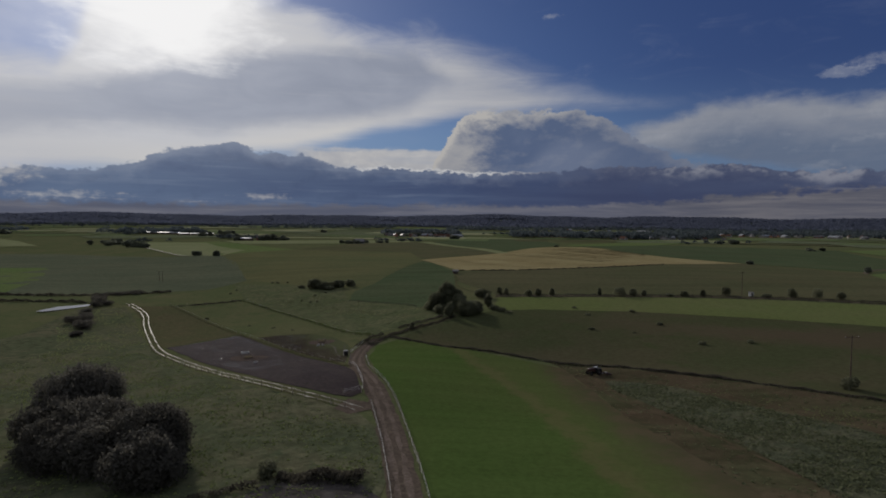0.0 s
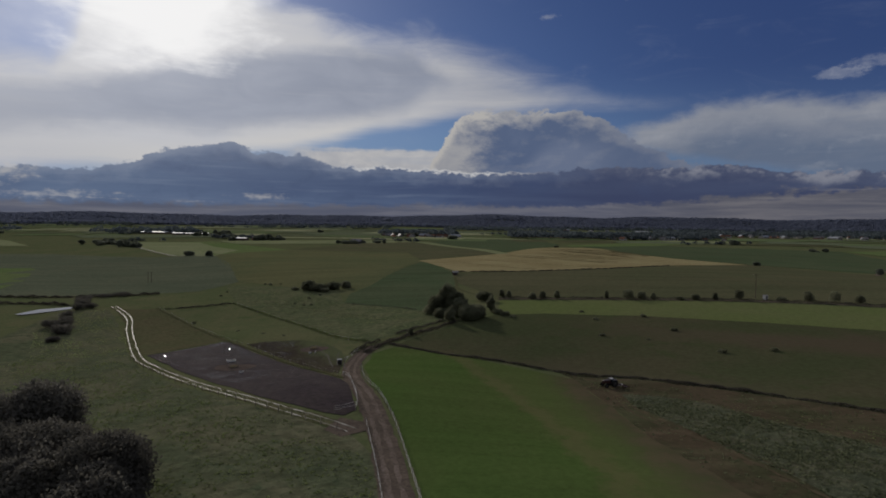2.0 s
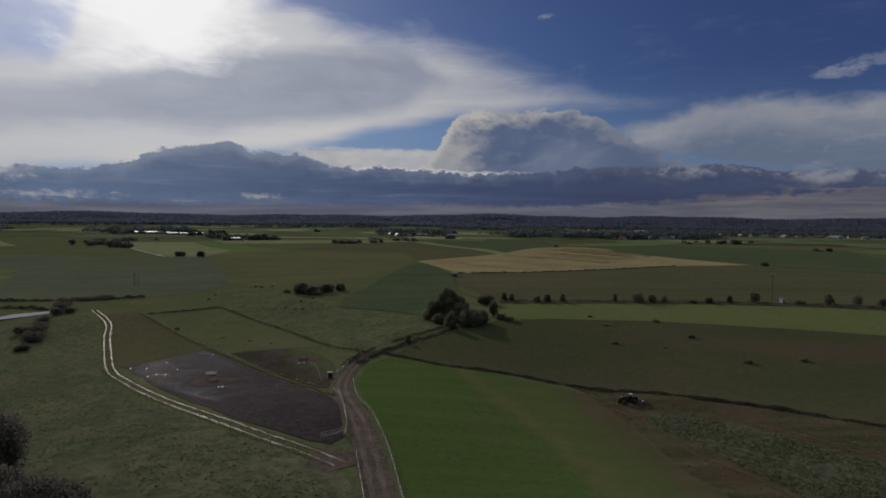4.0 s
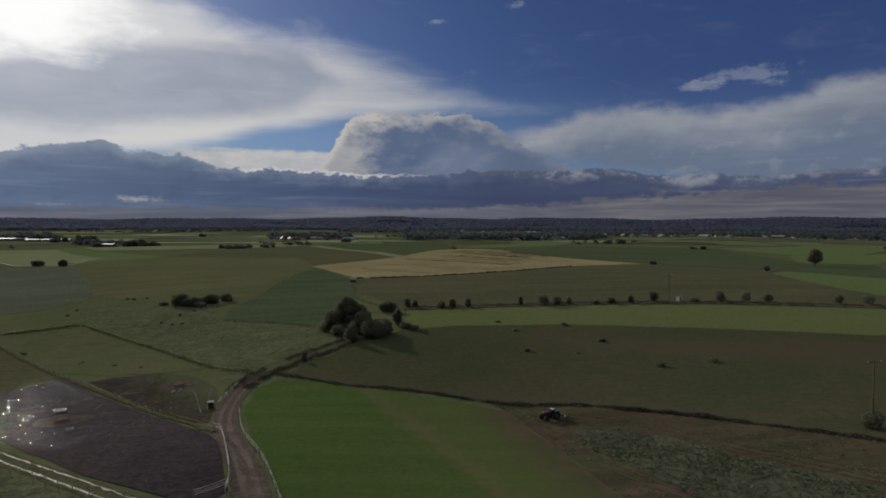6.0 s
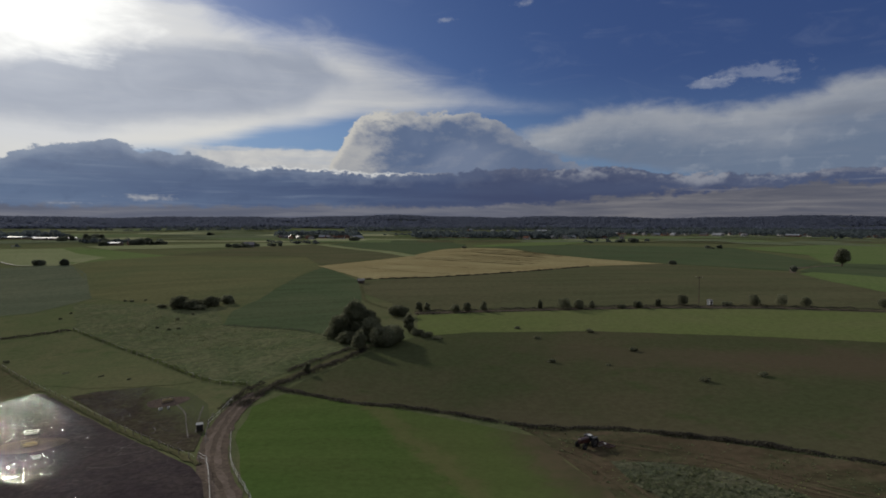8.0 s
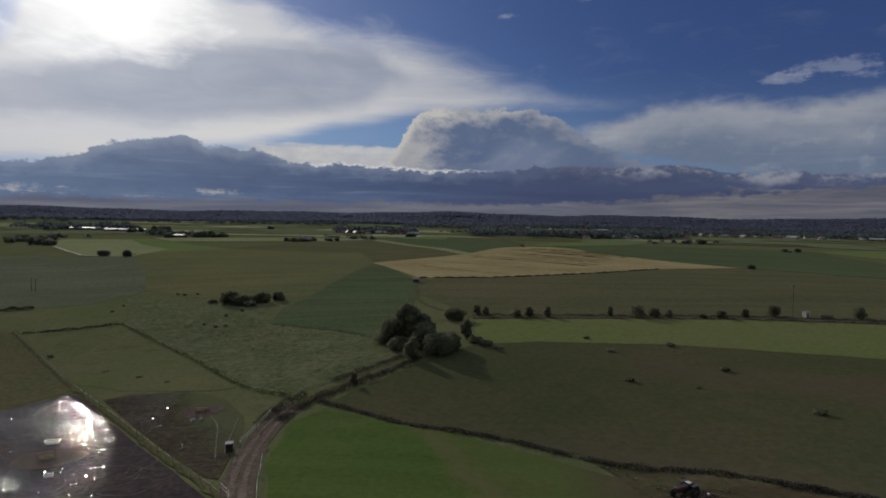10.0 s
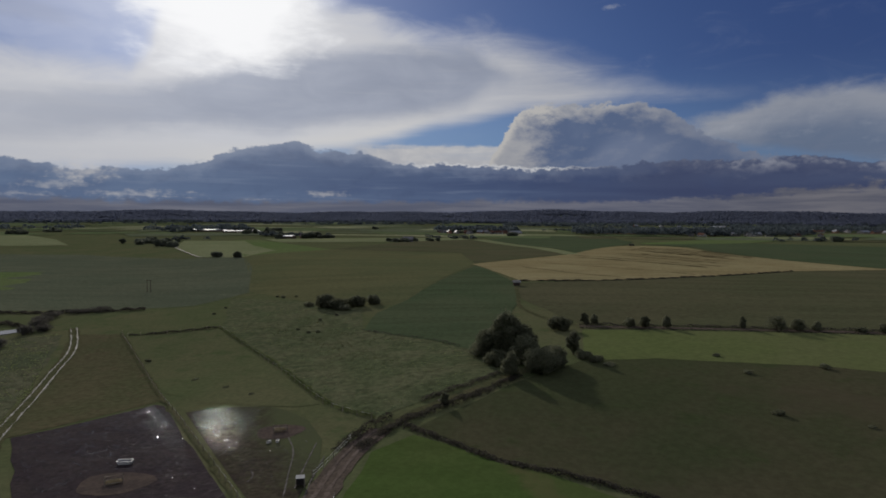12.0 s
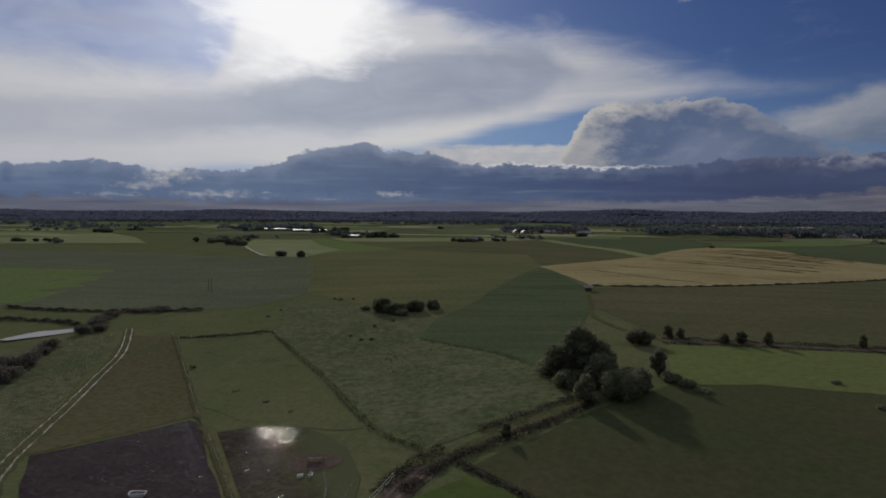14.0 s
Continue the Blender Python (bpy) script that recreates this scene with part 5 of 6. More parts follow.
tree(-12.8, 224.4, 3.6, 3.4, 35, "low dark tree at the edge of the clump", 7000, 0.19, lobes=9, skirt=0.03, group=CLUMP)
tree(-9.6, 216.0, 3.4, 2.8, 42, "low dark tree at the edge of the clump", 6000, 0.18, lobes=8, skirt=0.03, group=CLUMP)
tree(7.6, 227.0, 6.2, 1.7, 36, "slim dark tree behind the clump", 5500, 0.18, lobes=8, skirt=0.03, group=CLUMP)
tree(5.2, 257.6, 4.0, 3.4, 37, "dark tree at the end of the lane", 6000, 0.20, lobes=9, skirt=0.03, group=CLUMP)
shrub(10, 223.9, 2.2, 2.0, 38, "low dark bush beside the clump", 2200, 0.16)
shrub(12.6, 220.6, 1.5, 1.8, 39, "low dark bush beside the clump", 1500, 0.15)
shrub(14.7, 217.9, 0.9, 1.3, 47, "low dark bush beside the clump", 800, 0.13)
tree(-17.0, 190.6, 2.7, 0.95, 40, "small dark thorn tree beside the path", 2600, 0.12, lobes=7, skirt=0.04)

# ---- the clump in the rough meadow ----
tree(-78.5, 298.1, 5.2, 4.0, 41, "dark broadleaf tree in a small grove", 9000, 0.22, group="small grove", skirt=0.0)
tree(-72.5, 295.2, 4.0, 3.6, 42, "dark broadleaf tree in a small grove", 6000, 0.22, group="small grove", skirt=0.0)
tree(-67.0, 299.6, 4.2, 3.4, 43, "dark broadleaf tree in a small grove", 6000, 0.22, group="small grove", skirt=0.0)
tree(-61.5, 303.6, 3.6, 2.8, 44, "dark broadleaf tree in a small grove", 4800, 0.22, group="small grove", skirt=0.0)
shrub(-68.6, 292.7, 2.2, 2.6, 45, "dark bush under the grove", 900, 0.28)
shrub(-86, 302.7, 1.8, 2.0, 46, "dark bush beside the grove", 500, 0.28)

# ---- the row along the lane ----
for i, (x, y, h, r) in enumerate(((12.9, 266.6, 4.6, 1.5), (15.7, 266.1, 4.2, 1.4), (25.4, 262.6, 3.6, 2.2), (29.4, 262.2, 4.2, 2.0), (35.1, 261.5, 4.6, 1.8), (55.2, 261.7, 4.6, 1.3),
                                  (63.4, 260.3, 5.2, 3.6), (68.8, 260.2, 4.4, 2.6), (73.3, 259.8, 3.6, 1.6), (89.3, 258.4, 3.2, 2.2), (97.3, 258.8, 4.0, 1.6), (107.2, 260.3, 5.2, 2.5), (132.2, 256.7, 5.4, 2.6),
                                  (141.7, 255.5, 5.6, 3.0), (150.2, 254.2, 4.2, 2.0), (174.7, 247.9, 4.6, 2.0), (185.2, 246, 4.6, 3.0), (210.4, 238.8, 4.8, 2.6), (230.8, 232.7, 4.4, 2.4))):
    tree(x, y, h * 0.82, r * 0.85, 60 + i, "small dark roadside tree on the verge", 2200, 0.17, lobes=8, skirt=0.02, group="row along the lane")
shrub(84.3, 259.4, 1.6, 2.0, 80, "low dark bush on the lane verge", 500, 0.25)
shrub(122.9, 258, 1.8, 1.8, 81, "reddish dark bush beside the kiosk", 500, 0.25)

# ---- bushes in the pasture ----
for i, (x, y, h) in enumerate(((42.4, 216.6, 1.1), (59.3, 221.9, 1.4), (62.6, 199.5, 1.4), (39.4, 192.9, 1.2), (66.5, 173.1, 1.4), (80.1, 173.5, 1.4), (39.8, 230.3, 1.0), (51.8, 188.7, 0.6))):
    shrub(x, y, h * 0.85, h * 0.8, 90 + i, "small dark thorn bush in the pasture", 420, 0.17, group="bushes in the pasture")
for i, (x, y, h, r) in enumerate(((-100.9, 227.2, 1.0, 0.8), (-78, 211.5, 0.4, 0.8), (-67.1, 205, 0.4, 0.7), (-58.5, 200, 0.35, 0.6))):
    shrub(x, y, h, r, 110 + i, "low dark bush in the paddock", 260, 0.16, group="bushes in the paddock")
for i, (x, y, h, r) in enumerate(((-135.6, 207.1, 3.4, 3.6), (-139.3, 210.8, 3.0, 3.2), (-143.8, 216.5, 3.8, 3.6), (-146.4, 222.2, 3.6, 3.2), (-149.3, 218.1, 3.0, 2.8), (-156.2, 236.4, 3.4, 2.8), (-152.7, 230.6, 2.4, 2.4), (-166, 256, 3.6, 3.4),
                                  (-162.8, 261.8, 2.8, 2.8), (-171, 267, 3.2, 3.6), (-176.3, 275.7, 2.8, 3.8), (-181.7, 286.3, 2.4, 3.6), (-171.4, 298, 2.2, 4.0), (-178, 296, 2.0, 3.6), (-130.6, 193.9, 2.0, 2.2))):
    shrub(x, y, h, r, 120 + i, "dark hawthorn bush in an old hedge line", 1300, 0.22, LEAF_HEDGE, group="old hedge line")
shrub(79.3, 127.1, 3.0, 1.7, 140, "dense dark bush round the foot of a pole", 1000, 0.2)
shrub(-22.3, 74.4, 2.4, 1.3, 141, "dark upright bush by the rubble yard", 900, 0.18)
# this leafy bank gives a shape to the dark shadow by the yard
hedge([(-20.4, 73.6), (-15.4, 74.2), (-10.2, 73.4)], 1.7, 2.4, 17, "dense dark leafy bank in place of a shadow by the yard", 220, leaf=0.18, gaps=0.1)
hedge([(-30.3, 65.1), (-25.7, 69), (-22.6, 71.5)], 0.9, 1.2, 18, "low dark weeds by the yard", 50, leaf=0.16, gaps=0.5)

for i, (x, y, h) in enumerate(((-109.5, 326.1, 1.0), (-105.9, 324.0, 1.3), (-100.6, 324.3, 0.8), (-71.3, 274.0, 1.1), (-65.8, 257.1, 0.8), (-68.6, 256.6, 0.7), (-87.9, 305.9, 1.2), (-73.5, 260.4, 0.7), (-68.7, 282.5, 0.9), (-117.7, 289.4, 0.8), (-120.2, 302.3, 0.7))):
    shrub(x, y, h, h * 0.75, 160 + i, "small dark bush in the rough meadow", 300, 0.15, group="bushes in the meadow")

# ---- distant single trees and copses ----
tree(317, 440, 13.5, 5.2, 151, "big broadleaf tree alone in a green field", 6000, 0.45, lobes=11, skirt=0.16)
FAR_A = tree(-240, 508, 4.2, 4.2, 152, "dark tree at a far field corner", 3000, 0.36, LEAF_COPSE_HAZE, lobes=8, group="far trees", skirt=0.0)
FAR_B = tree(-218, 498, 5.0, 2.8, 153, "dark tree at a far field corner", 2600, 0.36, LEAF_COPSE_HAZE, lobes=8, group="far trees", skirt=0.0)
rng = np.random.default_rng(8)
FAR_SPOTS = [(-462, 743, 7), (-449, 738, 7), (-438, 728, 5), (-470, 760, 4), (-389, 668, 4), (-381, 662, 2), (-229, 500, 1), (-365, 905, 4), (-330, 932, 5), (-405, 990, 4), (-312, 945, 4), (-186, 852, 5), (-174, 846, 4),
             (-160, 878, 4), (-146, 882, 4), (-391, 1500, 2), (-46, 1173, 2), (97, 745, 1), (416, 1008, 2), (188, 446, 1), (428, 792, 2), (421, 782, 1), (239, 380, 1), (-690, 670, 4), (-665, 677, 4), (-625, 670, 4), (-835, 943, 6), (-899, 1076, 5),
             (-486, 1060, 5), (-560, 1190, 6), (-500, 1200, 5), (-640, 1230, 5), (-186, 1338, 5), (-148, 1315, 6), (-114, 1330, 6), (-88, 1380, 5), (-159, 1587, 5), (690, 560, 1), (760, 800, 4), (820, 820, 4), (900, 860, 5)]
for x, y, k in FAR_SPOTS:
    for j in range(k):
        src = (FAR_A, FAR_B)[int(rng.integers(0, 2))]
        px, py = x + rng.normal() * 4.5 * k ** 0.6, y + rng.normal() * 4 * k ** 0.6
        s = (0.85 + 0.6 * rng.random() + (0.45 if y > 900 else 0)) * (0.55 if k == 1 else 1.0)
        copy_thing(src, Matrix.Translation((px, py, hz(px, py) - 0.15)) @ Matrix.Rotation(rng.random() * 6.28, 4, "Z") @ Matrix.Diagonal((s, s, s * (0.8 + 0.4 * rng.random()), 1)))


def woods(name, places, radii, heights, seed, label, foliage=None):
    """A mass of far treetops, each a rough crown of loose facets."""
    rng = np.random.default_rng(seed)
    n, k = len(places), 34
    base = H(places[:, 0], places[:, 1])
    d = rng.normal(size=(n, k, 3))
    d /= np.linalg.norm(d, axis=2)[:, :, None]
    d[:, :, 2] = np.abs(d[:, :, 2]) * 1.25 - 0.25
    d *= (0.75 + 0.35 * rng.random((n, k, 1)))
    c = np.c_[places, base + heights * 0.5]
    ext = np.c_[radii, radii, heights * 0.52]
    pos = c[:, None, :] + d * ext[:, None, :]
    u = rng.normal(size=(n, k, 3))
    w = rng.normal(size=(n, k, 3))
    s = radii[:, None, None] * 0.42
    u, w = u / np.linalg.norm(u, axis=2)[:, :, None] * s, w / np.linalg.norm(w, axis=2)[:, :, None] * s
    v = np.stack([pos + u, pos + w, pos - u * 0.6 - w * 0.6], 2).reshape(-1, 3)
    ob = new(name, mesh_from(name, v, np.arange(len(v)).reshape(-1, 3), foliage or LEAF_FAR_HAZE))
    return tagged(ob, label, "woods", kind="stuff")


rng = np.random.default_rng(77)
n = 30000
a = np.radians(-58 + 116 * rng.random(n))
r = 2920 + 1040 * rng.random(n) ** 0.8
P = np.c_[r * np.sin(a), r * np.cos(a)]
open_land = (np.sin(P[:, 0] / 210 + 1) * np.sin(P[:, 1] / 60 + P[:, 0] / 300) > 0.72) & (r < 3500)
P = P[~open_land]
woods("woods", P, 7 + 5 * rng.random(len(P)), 9 + 6 * rng.random(len(P)), 1, "dark wooded hills along the horizon", LEAF_RIDGE_HAZE)
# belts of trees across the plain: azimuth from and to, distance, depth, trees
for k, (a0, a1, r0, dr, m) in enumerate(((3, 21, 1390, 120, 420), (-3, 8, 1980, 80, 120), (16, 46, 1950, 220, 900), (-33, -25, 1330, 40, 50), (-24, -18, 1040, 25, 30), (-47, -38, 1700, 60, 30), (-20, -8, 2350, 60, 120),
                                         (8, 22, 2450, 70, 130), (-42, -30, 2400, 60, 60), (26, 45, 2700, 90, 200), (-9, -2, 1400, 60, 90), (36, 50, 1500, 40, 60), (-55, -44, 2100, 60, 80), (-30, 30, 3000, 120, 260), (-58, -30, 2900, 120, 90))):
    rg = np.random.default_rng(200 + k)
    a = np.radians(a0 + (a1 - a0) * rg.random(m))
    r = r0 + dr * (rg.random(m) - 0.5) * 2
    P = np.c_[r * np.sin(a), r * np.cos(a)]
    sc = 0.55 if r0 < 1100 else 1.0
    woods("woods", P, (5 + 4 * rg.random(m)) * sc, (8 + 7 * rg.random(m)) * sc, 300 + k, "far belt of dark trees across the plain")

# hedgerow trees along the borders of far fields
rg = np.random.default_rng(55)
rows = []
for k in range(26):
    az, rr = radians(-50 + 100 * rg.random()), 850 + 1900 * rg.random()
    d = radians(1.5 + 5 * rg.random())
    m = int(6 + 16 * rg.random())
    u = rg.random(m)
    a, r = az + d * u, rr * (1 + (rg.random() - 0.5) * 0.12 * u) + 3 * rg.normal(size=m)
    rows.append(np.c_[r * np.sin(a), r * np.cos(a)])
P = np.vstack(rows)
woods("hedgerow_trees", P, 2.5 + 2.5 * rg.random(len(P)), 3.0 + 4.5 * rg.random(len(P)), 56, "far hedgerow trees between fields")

# ---- farms and villages ----


def gable(length, width, eaves, rise, over=0.4):
    """Walls with gables, and a roof of two slabs with overhang, as two meshes' bmesh."""
    w = bmesh.new()
    x, y = length / 2, width / 2
    lo = [w.verts.new(p) for p in ((-x, -y, -0.5), (x, -y, -0.5), (x, y, -0.5), (-x, y, -0.5))]
    hi = [w.verts.new(p) for p in ((-x, -y, eaves), (x, -y, eaves), (x, y, eaves), (-x, y, eaves))]
    ga, gb = w.verts.new((-x, 0, eaves + rise)), w.verts.new((x, 0, eaves + rise))
    w.faces.new((lo[0], lo[1], hi[1], hi[0]))
    w.faces.new((lo[2], lo[3], hi[3], hi[2]))
    w.faces.new((lo[1], lo[2], hi[2], gb, hi[1]))
    w.faces.new((lo[3], lo[0], hi[0], ga, hi[3]))
    r = bmesh.new()
    xo, k = x + over, rise / y
    for sgn in (-1, 1):
        e = [(-xo, sgn * (y + over), eaves - over * k), (xo, sgn * (y + over), eaves - over * k), (xo, 0, eaves + rise), (-xo, 0, eaves + rise)]
        bot = [r.verts.new((p[0], p[1], p[2] + 0.04)) for p in e]
        top = [r.verts.new((p[0], p[1], p[2] + 0.24)) for p in e]
        r.faces.new(bot)
        r.faces.new(top)
        for i in range(4):
            r.faces.new((bot[i], bot[(i + 1) % 4], top[(i + 1) % 4], top[i]))
    bmesh.ops.recalc_face_normals(r, faces=r.faces)
    return w, r


def house(x, y, length, width, eaves, rise, wall, roof, turn, label, category="house", group="", chimney=True, name="house", windows=3):
    h = thing(name, x, y, label, category, group, turn)
    w, r = gable(length, width, eaves, rise)
    part("wall", mesh_bm("wall", w, wall), h)
    rf = part("roof", mesh_bm("roof", r, roof), h)
    if chimney:
        c = box(bmesh.new(), length * 0.28, 0, eaves + rise * 0.6, 0.7, 0.7, rise * 0.4 + 1.0, 0.05)
        part("chimney", mesh_bm("chimney", c, BRICK), rf)
    for i in range(windows):
        px = (i + 0.5 - windows / 2) * length / windows
        for sgn in (-1, 1):
            g = box(bmesh.new(), px, sgn * (width / 2 + 0.03), eaves * 0.4, length / windows * 0.32, 0.08, eaves * 0.38)
            part("window", mesh_bm("window", g, GLASS), h)
    return h


for i, (x, y, ln, wd, tn) in enumerate(((-622, 1146, 44, 15, 6), (-594, 1150, 26, 15, 6), (-549, 1096, 18, 13, 40), (-529, 1100, 17, 13, 40), (-508, 1106, 22, 14, 40))):
    house(x, y, ln, wd, 3.2, 1.15, POLE_WOOD, ROOF_PALE, tn, "long low farm shed with a pale metal roof", "barn", "sheds of the far farm", False, "barn", 0)
house(-351, 900, 17, 11, 3.6, 1.1, POLE_WOOD, ROOF_PALE, -10, "farm barn with a bright pale roof among trees", "barn", "", False, "barn", 3)
house(-338, 926, 13, 9, 3.6, 3.8, BRICK, ROOF_GREY, 30, "brick farmhouse among dark trees", "house")
house(-166, 846, 12, 8, 3.4, 3.2, WALL, ROOF_GREY, 10, "small farmhouse with a grey roof among trees", "house")
rng = np.random.default_rng(31)
VILLAGE = [(-9, -2, 1330, 60, 12), (4, 14, 1440, 70, 14), (12, 22, 1330, 60, 10), (20, 32, 1800, 200, 20), (30, 42, 1900, 200, 20), (40, 47, 1800, 90, 8), (8, 18, 2250, 60, 6)]
for a0, a1, r0, dr, m in VILLAGE:
    for j in range(m):
        az, rr = radians(a0 + (a1 - a0) * (j + rng.random()) / m), r0 - dr * rng.random()
        x, y = rr * math.sin(az), rr * math.cos(az)
        big = rng.random() < 0.2
        roof = (ROOF_GREY, ROOF_RED, ROOF_GREY, ROOF_DULL)[int(rng.integers(0, 4))] if not big else ROOF_DULL
        house(x, y, (26 if big else 11) + 5 * rng.random(), (13 if big else 8) + rng.random(), 3.0 + 1.2 * rng.random(), 2.8 + rng.random(), (WALL, BRICK, WALL)[int(rng.integers(0, 3))], roof, rng.random() * 180,
              "dull metal roofed farm hall in the far village" if big else "small gabled house in the far village", "hall" if big else "house", "far village", not big, "farm_hall" if big else "house", 2)

# ---- the tractor ----
TR = thing("tractor", 32.2, 146.6, "old low dark red tractor with a small white roof", "tractor", turn=118)
bm = box(bmesh.new(), 0, 1.25, 0.85, 0.75, 2.0, 0.75, 0.12)
box(bm, 0, 0.2, 0.75, 0.6, 1.2, 0.4, 0.05)
part("hood", mesh_bm("hood", bm, RED), TR)
cab_post = mesh_bm("cab_post", box(bmesh.new(), 0, 0, 1.0, 0.06, 0.06, 0.75), IRON)
for x in (-0.4, 0.4):
    for y in (-0.5, 0.2):
        part("cab_post", cab_post, TR, at=Matrix.Translation((x, y, 0)))
bm = box(bmesh.new(), 0, -0.15, 1.05, 0.92, 0.86, 0.62, 0.05)
part("cab_glass", mesh_bm("cab_glass", bm, GLASS), TR)
part("roof", mesh_bm("roof", box(bmesh.new(), 0, -0.15, 1.73, 0.70, 0.66, 0.10, 0.04), WHITE), TR, "white cab roof")
for x in (-0.85, 0.85):
    w = part("wheel", mesh_bm("tyre", wheel_bm(0.80, 0.42), BLACK, True), TR, at=Matrix.Translation((x, -0.4, 0.8)))
    bmr = bmesh.new()
    bmesh.ops.create_cone(bmr, cap_ends=True, segments=16, radius1=0.42, radius2=0.42, depth=0.16, matrix=Matrix.Rotation(math.pi / 2, 4, "Y"))
    part("rim", mesh_bm("rim", bmr, IRON), w)
    w = part("wheel", mesh_bm("tyre", wheel_bm(0.50, 0.30), BLACK, True), TR, at=Matrix.Translation((x * 0.9, 1.75, 0.5)))
    bmr = bmesh.new()
    bmesh.ops.create_cone(bmr, cap_ends=True, segments=14, radius1=0.26, radius2=0.26, depth=0.12, matrix=Matrix.Rotation(math.pi / 2, 4, "Y"))
    part("rim", mesh_bm("rim", bmr, IRON), w)
    f = box(bmesh.new(), x, -0.4, 1.58, 0.46, 1.2, 0.07, 0.03)
    part("mudguard", mesh_bm("mudguard", f, IRON), TR)
v, f = tube([(0.3, 1.6, 1.5), (0.3, 1.6, 1.9)], [0.05, 0.04], 7)
part("exhaust_pipe", mesh_from("exhaust_pipe", v, f, IRON), TR)
HR = thing("harrow", 34.5, 145.4, "dark folded steel harrow behind the tractor", "harrow", turn=118)
bm = bmesh.new()
for y in (-0.6, 0, 0.6):
    box(bm, 0, y, 0.5, 2.8, 0.12, 0.12)
for x in (-1.2, 0, 1.2):
    box(bm, x, 0, 0.55, 0.1, 1.5, 0.1)
part("frame", mesh_bm("frame", bm, RED), HR)
tine = mesh_bm("tine", box(bmesh.new(), 0, 0, 0, 0.05, 0.08, 0.55), IRON)
for i in range(12):
    part("tine", tine, HR, at=pose(-1.3 + 0.52 * (i % 6), -0.6 + 0.6 * (i // 6), -0.02, 8, 0, 0))
part("drawbar", mesh_bm("drawbar", box(bmesh.new(), 0, 1.1, 0.55, 0.12, 1.2, 0.12), IRON), HR)
box_bm = box(bmesh.new(), 0, 0.2, 0.66, 0.34, 0.24, 0.26, 0.05)
part("seed_box", mesh_bm("seed_box", box_bm, WHITE), HR, "pale seed box")

# ---- in the paddocks ----
SH = thing("field_shelter", -31, 158.4, "small dark field shelter with a pale roof", "shelter", turn=20)
SH.matrix_basis = SH.matrix_basis @ Matrix.Diagonal((0.55, 0.55, 0.68, 1))
bm = bmesh.new()
for x in (-0.95, 0.95):
    for y in (-0.7, 0.7):
        box(bm, x, y, -0.2, 0.12, 0.12, 2.2 if y > 0 else 2.0)
part("frame", mesh_bm("frame", bm, WOOD), SH)
for nm, b in (("back_wall", (0, 0.76, 0.1, 2.0, 0.05, 1.85)), ("side_wall", (-1.0, 0, 0.1, 0.05, 1.45, 1.75)), ("side_wall", (1.0, 0, 0.1, 0.05, 1.45, 1.75))):
    part(nm, mesh_bm(nm, box(bmesh.new(), *b), IRON), SH)
part("roof", mesh_bm("roof", box(bmesh.new(), 0, 0, 1.98, 2.1, 1.55, 0.07, 0, Matrix.Rotation(radians(7), 4, "X")), ROOF_DULL), SH, "dull sloping metal roof")


def trough(x, y, length, width, height, turn, label):
    """An open tub with slanting sides and a rolled rim."""
    t = thing("water_trough", x, y, label, "trough", "troughs", turn)
    bm = bmesh.new()
    loops = []
    for k, z in ((0.82, 0.0), (1.0, height), (0.93, height), (0.76, 0.12)):
        loops.append([bm.verts.new((length / 2 * k * cx, width / 2 * k * cy, z)) for cx, cy in ((-1, -0.6), (-0.85, -1), (0.85, -1), (1, -0.6), (1, 0.6), (0.85, 1), (-0.85, 1), (-1, 0.6))])
    for p, q in zip(loops, loops[1:]):
        for i in range(8):
            bm.faces.new((p[i], p[(i + 1) % 8], q[(i + 1) % 8], q[i]))
    bm.faces.new(loops[-1])
    bmesh.ops.recalc_face_normals(bm, faces=bm.faces)
    part("tub", mesh_bm("tub", bm, WHITE), t)
    wbm = bmesh.new()
    wbm.faces.new([wbm.verts.new((length / 2 * 0.86 * cx, width / 2 * 0.86 * cy, height * 0.8)) for cx, cy in ((-1, -0.6), (-0.85, -1), (0.85, -1), (1, -0.6), (1, 0.6), (0.85, 1), (-0.85, 1), (-1, 0.6))])
    part("water", mesh_bm("water", wbm, WATER), t)
    return t


trough(-60.9, 164.7, 2.2, 1.1, 0.6, 15, "white plastic water trough in the mud")
trough(-42.9, 174.6, 0.8, 0.45, 0.45, 60, "small white tub beside the hay feeder")
trough(-41.6, 175.0, 0.8, 0.45, 0.45, 100, "small white tub beside the hay feeder")
trough(-52.5, 150.4, 1.1, 0.7, 0.45, 30, "small white tub in the mud")


def feeder(x, y, turn, label):
    """A rectangular hay rack: two end frames, rails, and a heap of hay."""
    t = thing("hay_feeder", x, y, label, "feeder", "hay feeders", turn)
    for ex in (-1.1, 1.1):
        b = bmesh.new()
        for yy in (-0.6, 0.6):
            box(b, ex, yy, -0.05, 0.09, 0.09, 1.1)
        box(b, ex, 0, 0.55, 0.07, 1.2, 0.07)
        part("end_frame", mesh_bm("end_frame", b, WOOD), t)
    for yy in (-0.6, 0.6):
        for zz in (0.35, 0.95):
            part("rail", mesh_bm("rail", box(bmesh.new(), 0, yy, zz, 2.3, 0.06, 0.08), WOOD), t)
    hb = bmesh.new()
    bmesh.ops.create_icosphere(hb, subdivisions=3, radius=1.0)
    for vv in hb.verts:
        k = 1 + 0.22 * noise.noise(vv.co * 2.3)
        vv.co = Vector((vv.co.x * 1.0 * k, vv.co.y * 0.5 * k, max(0.0, vv.co.z * 0.5 * k + 0.25)))
    part("hay", mesh_bm("hay", hb, HAY, True), t, "old flattened hay")
    return t


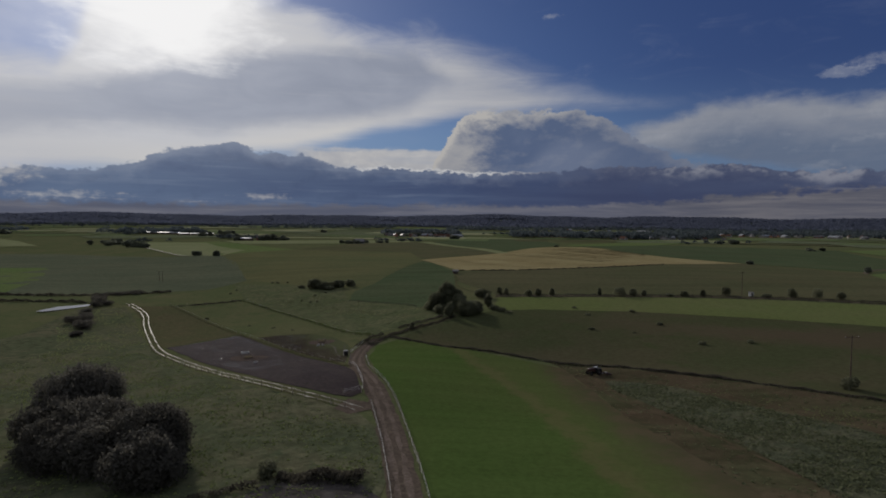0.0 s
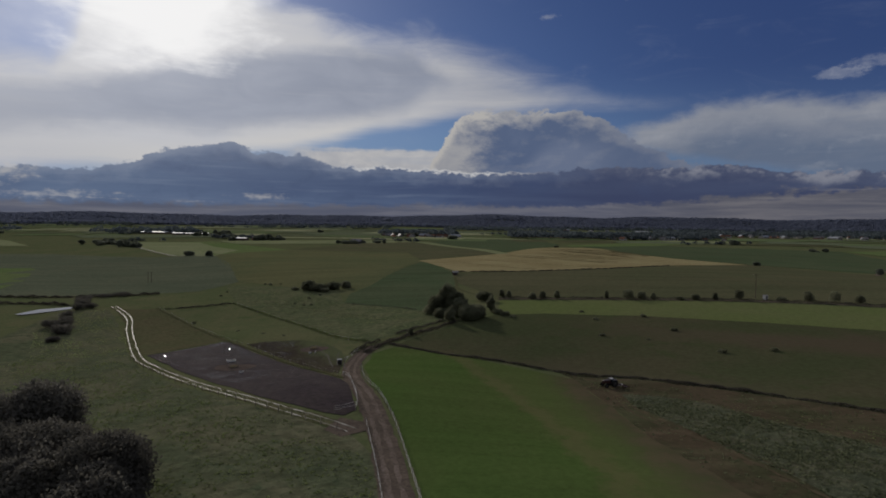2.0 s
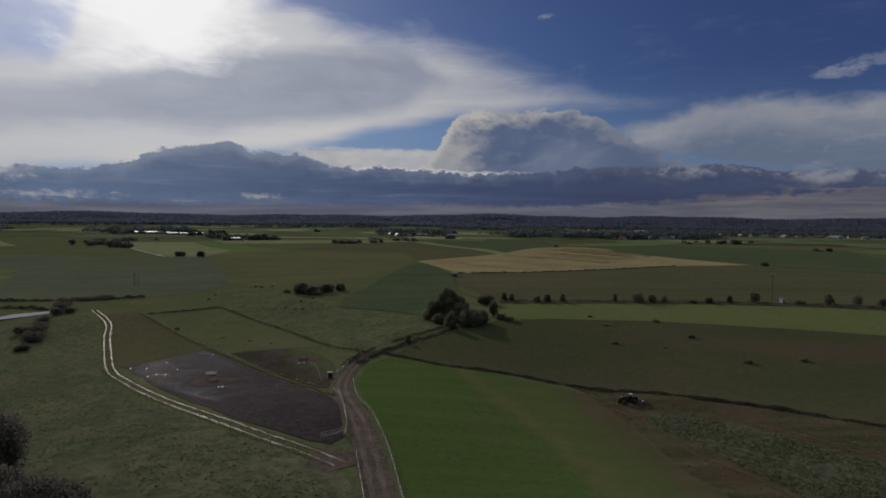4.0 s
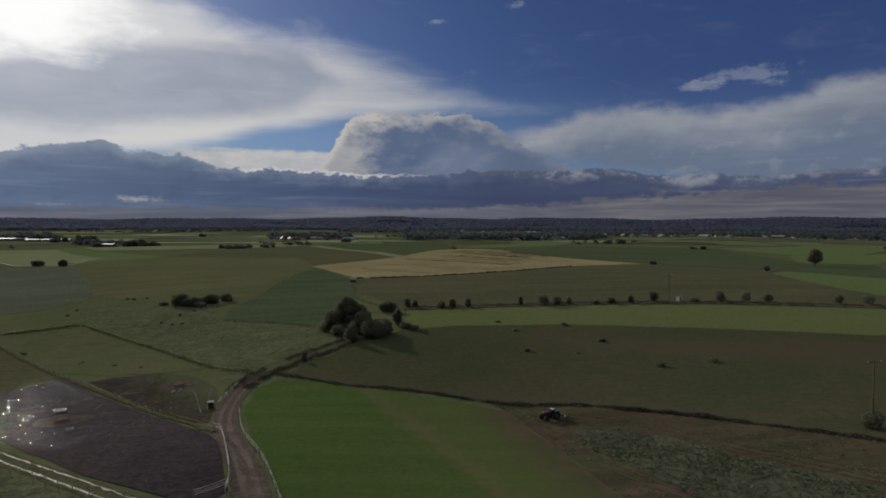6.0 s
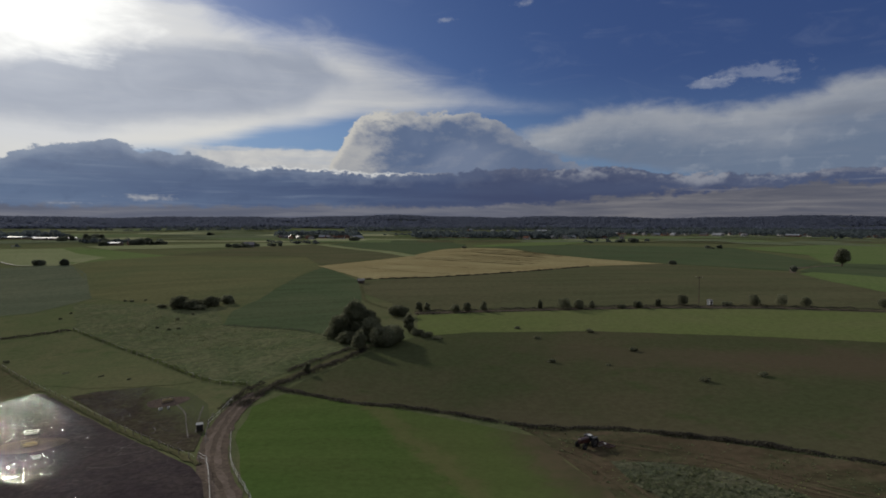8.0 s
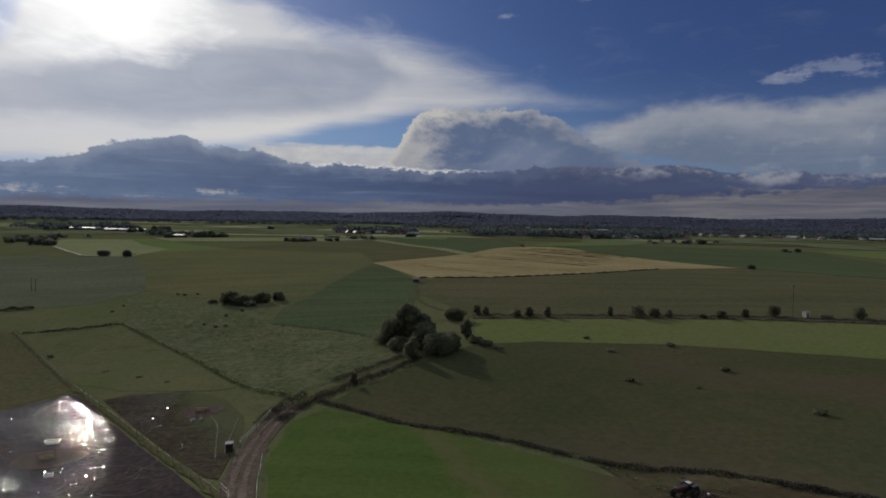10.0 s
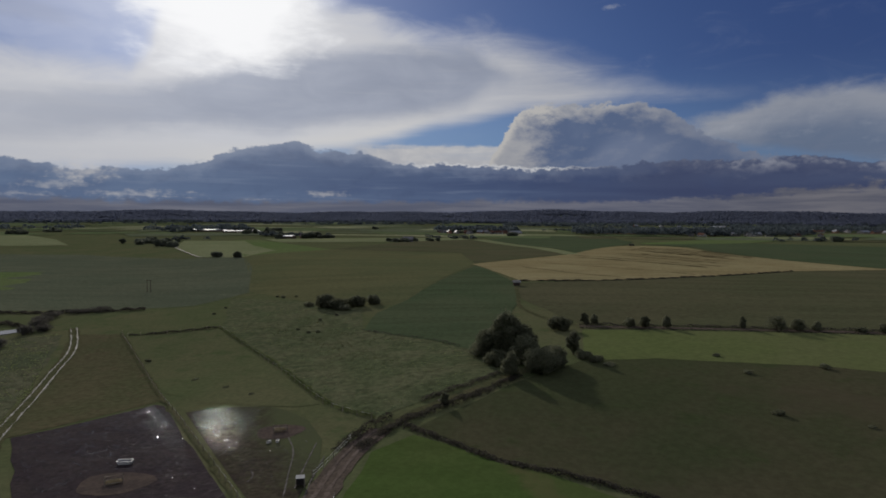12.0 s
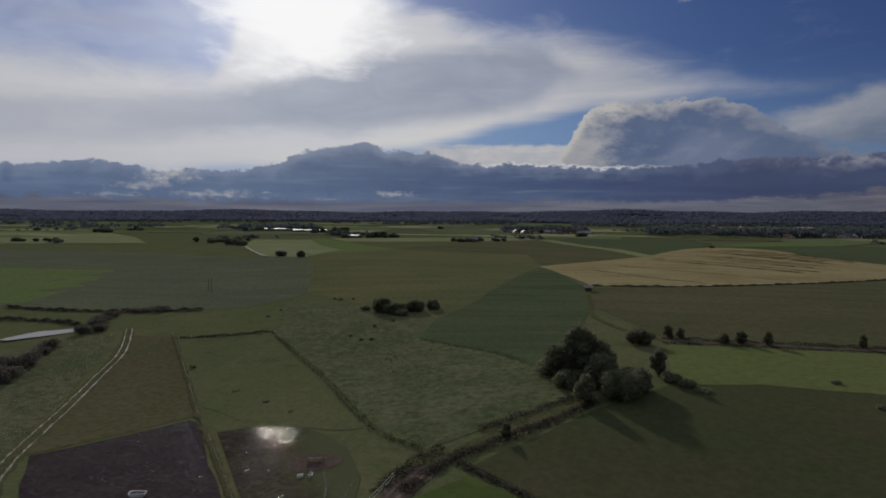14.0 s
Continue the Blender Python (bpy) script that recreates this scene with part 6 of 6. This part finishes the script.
feeder(-43.2, 179.6, 20, "weathered wooden hay rack on trampled earth")
feeder(-57.3, 157.6, 35, "weathered wooden hay rack on trampled earth")
part_log = thing("timber_log", -17.7, 193.1, "fallen pale log in the tufted meadow", "log", turn=25)
v, f = tube([(-0.9, 0, 0.14), (0, 0.05, 0.16), (0.9, 0, 0.13)], [0.16, 0.17, 0.13], 8)
part("trunk", mesh_from("trunk", v, f, WOOD, True), part_log)

# ---- along the lane and beyond ----
KI = thing("transformer_kiosk", 117.4, 260.1, "small white transformer kiosk with a flat roof", "kiosk", turn=12)
KI.matrix_basis = KI.matrix_basis @ Matrix.Diagonal((0.75, 0.75, 0.7, 1))
part("wall", mesh_bm("wall", box(bmesh.new(), 0, 0, -0.2, 1.9, 1.9, 2.8, 0.04), WHITE), KI)
part("roof", mesh_bm("roof", box(bmesh.new(), 0, 0, 2.6, 2.3, 2.3, 0.18, 0.03), ROOF_GREY), KI)
part("door", mesh_bm("door", box(bmesh.new(), 0.1, -0.97, 0.05, 0.9, 0.06, 2.0), IRON), KI)
house(-9.6, 341.6, 2.6, 1.9, 1.5, 0.6, EARTH, WALL, 15, "tiny brown hut with a pale roof below the grain", "hut", "", False, "hut", 1)


def pole(x, y, height, arm, turn, label):
    p = thing("utility_pole", x, y, label, "utility pole", "utility poles", turn)
    v, f = tube([(0, 0, -0.5), (0, 0, height / 2), (0, 0, height)], [0.17, 0.14, 0.10], 9)
    part("pole", mesh_from("pole", v, f, POLE_WOOD, True), p)
    ar = part("crossarm", mesh_bm("crossarm", box(bmesh.new(), 0, 0, height - 0.5, arm, 0.12, 0.14), POLE_WOOD), p)
    for k in (-0.45, 0.0, 0.45):
        b = bmesh.new()
        bmesh.ops.create_cone(b, cap_ends=True, segments=8, radius1=0.06, radius2=0.04, depth=0.22, matrix=Matrix.Translation((k * arm, 0, height - 0.25)))
        part("insulator", mesh_bm("insulator", b, WHITE), ar)
    return p


pole(79.6, 127.6, 11.0, 3.2, 10, "tall tarred wooden power pole with a crossarm")
pole(114.9, 263.1, 10.0, 2.6, 10, "tarred wooden power pole by the lane")
pole(-187, 350, 6.2, 1.2, 30, "thin wooden power pole in the broad crop")
pole(-184.5, 349, 6.2, 1.2, 30, "thin wooden power pole in the broad crop")

# ---- rough grass ----
NEAR_MEADOW = [(-87.6, 59.3), (-7.5, 60), (-8.1, 79.7), (-11.9, 93.2), (-17, 97.6), (-32, 112), (-45.4, 122.4), (-64.9, 139.9), (-77.9, 152), (-93.4, 167.7), (-118.4, 168.3), (-116.8, 112.7)]
tufts(NEAR_MEADOW, 16000, 3, 0.13, 0.22, BLADE, "tussocks of rough green meadow grass", 5.0)
tufts([(-97.5, 261.7), (-64, 223.9), (-40.1, 194.7), (-28, 186.3), (-22, 193.3), (-9.4, 208), (-13.5, 225.5), (-29.5, 244.1), (-52.6, 258.7), (-64.1, 289.6), (-95.3, 303.9)], 3000, 4, 0.10, 0.2, BLADE, "green tufts in the rough meadow", 6.0)
tufts([(-90.3, 265.9), (-55.5, 231.6), (-38, 213.3), (-32, 222.3), (-40.4, 244.5), (-60.4, 261), (-80, 282.7)], 1600, 9, 0.13, 0.26, BLADE_PALE, "pale tufts in the rough meadow", 4.0)
tufts(SCRUB_A, 14000, 5, 0.20, 0.26, BLADE_SCRUB, "grey green weeds in the fallow", 4.0)
tufts([(-118.4, 168.3), (-93.8, 170.3), (-91.2, 172.8), (-108.8, 198.7), (-133.3, 229.9), (-153.4, 256.6), (-165.3, 248.2), (-149.9, 211.2)], 5000, 7, 0.11, 0.2, BLADE, "tussocks beside the farm track", 6.0)
tufts(BROWN, 5000, 11, 0.14, 0.22, BLADE_SCRUB, "scattered grey green weeds in the fallow", 3.5)
tufts([(27.2, 151.7), (50.6, 133.6), (74.3, 108), (99.2, 78.7), (79.9, 77.2), (60.1, 98.2), (41.5, 116.2), (31.7, 129.9)], 2500, 8, 0.09, 0.18, BLADE, "thin weeds in the brown fallow", 7.0)
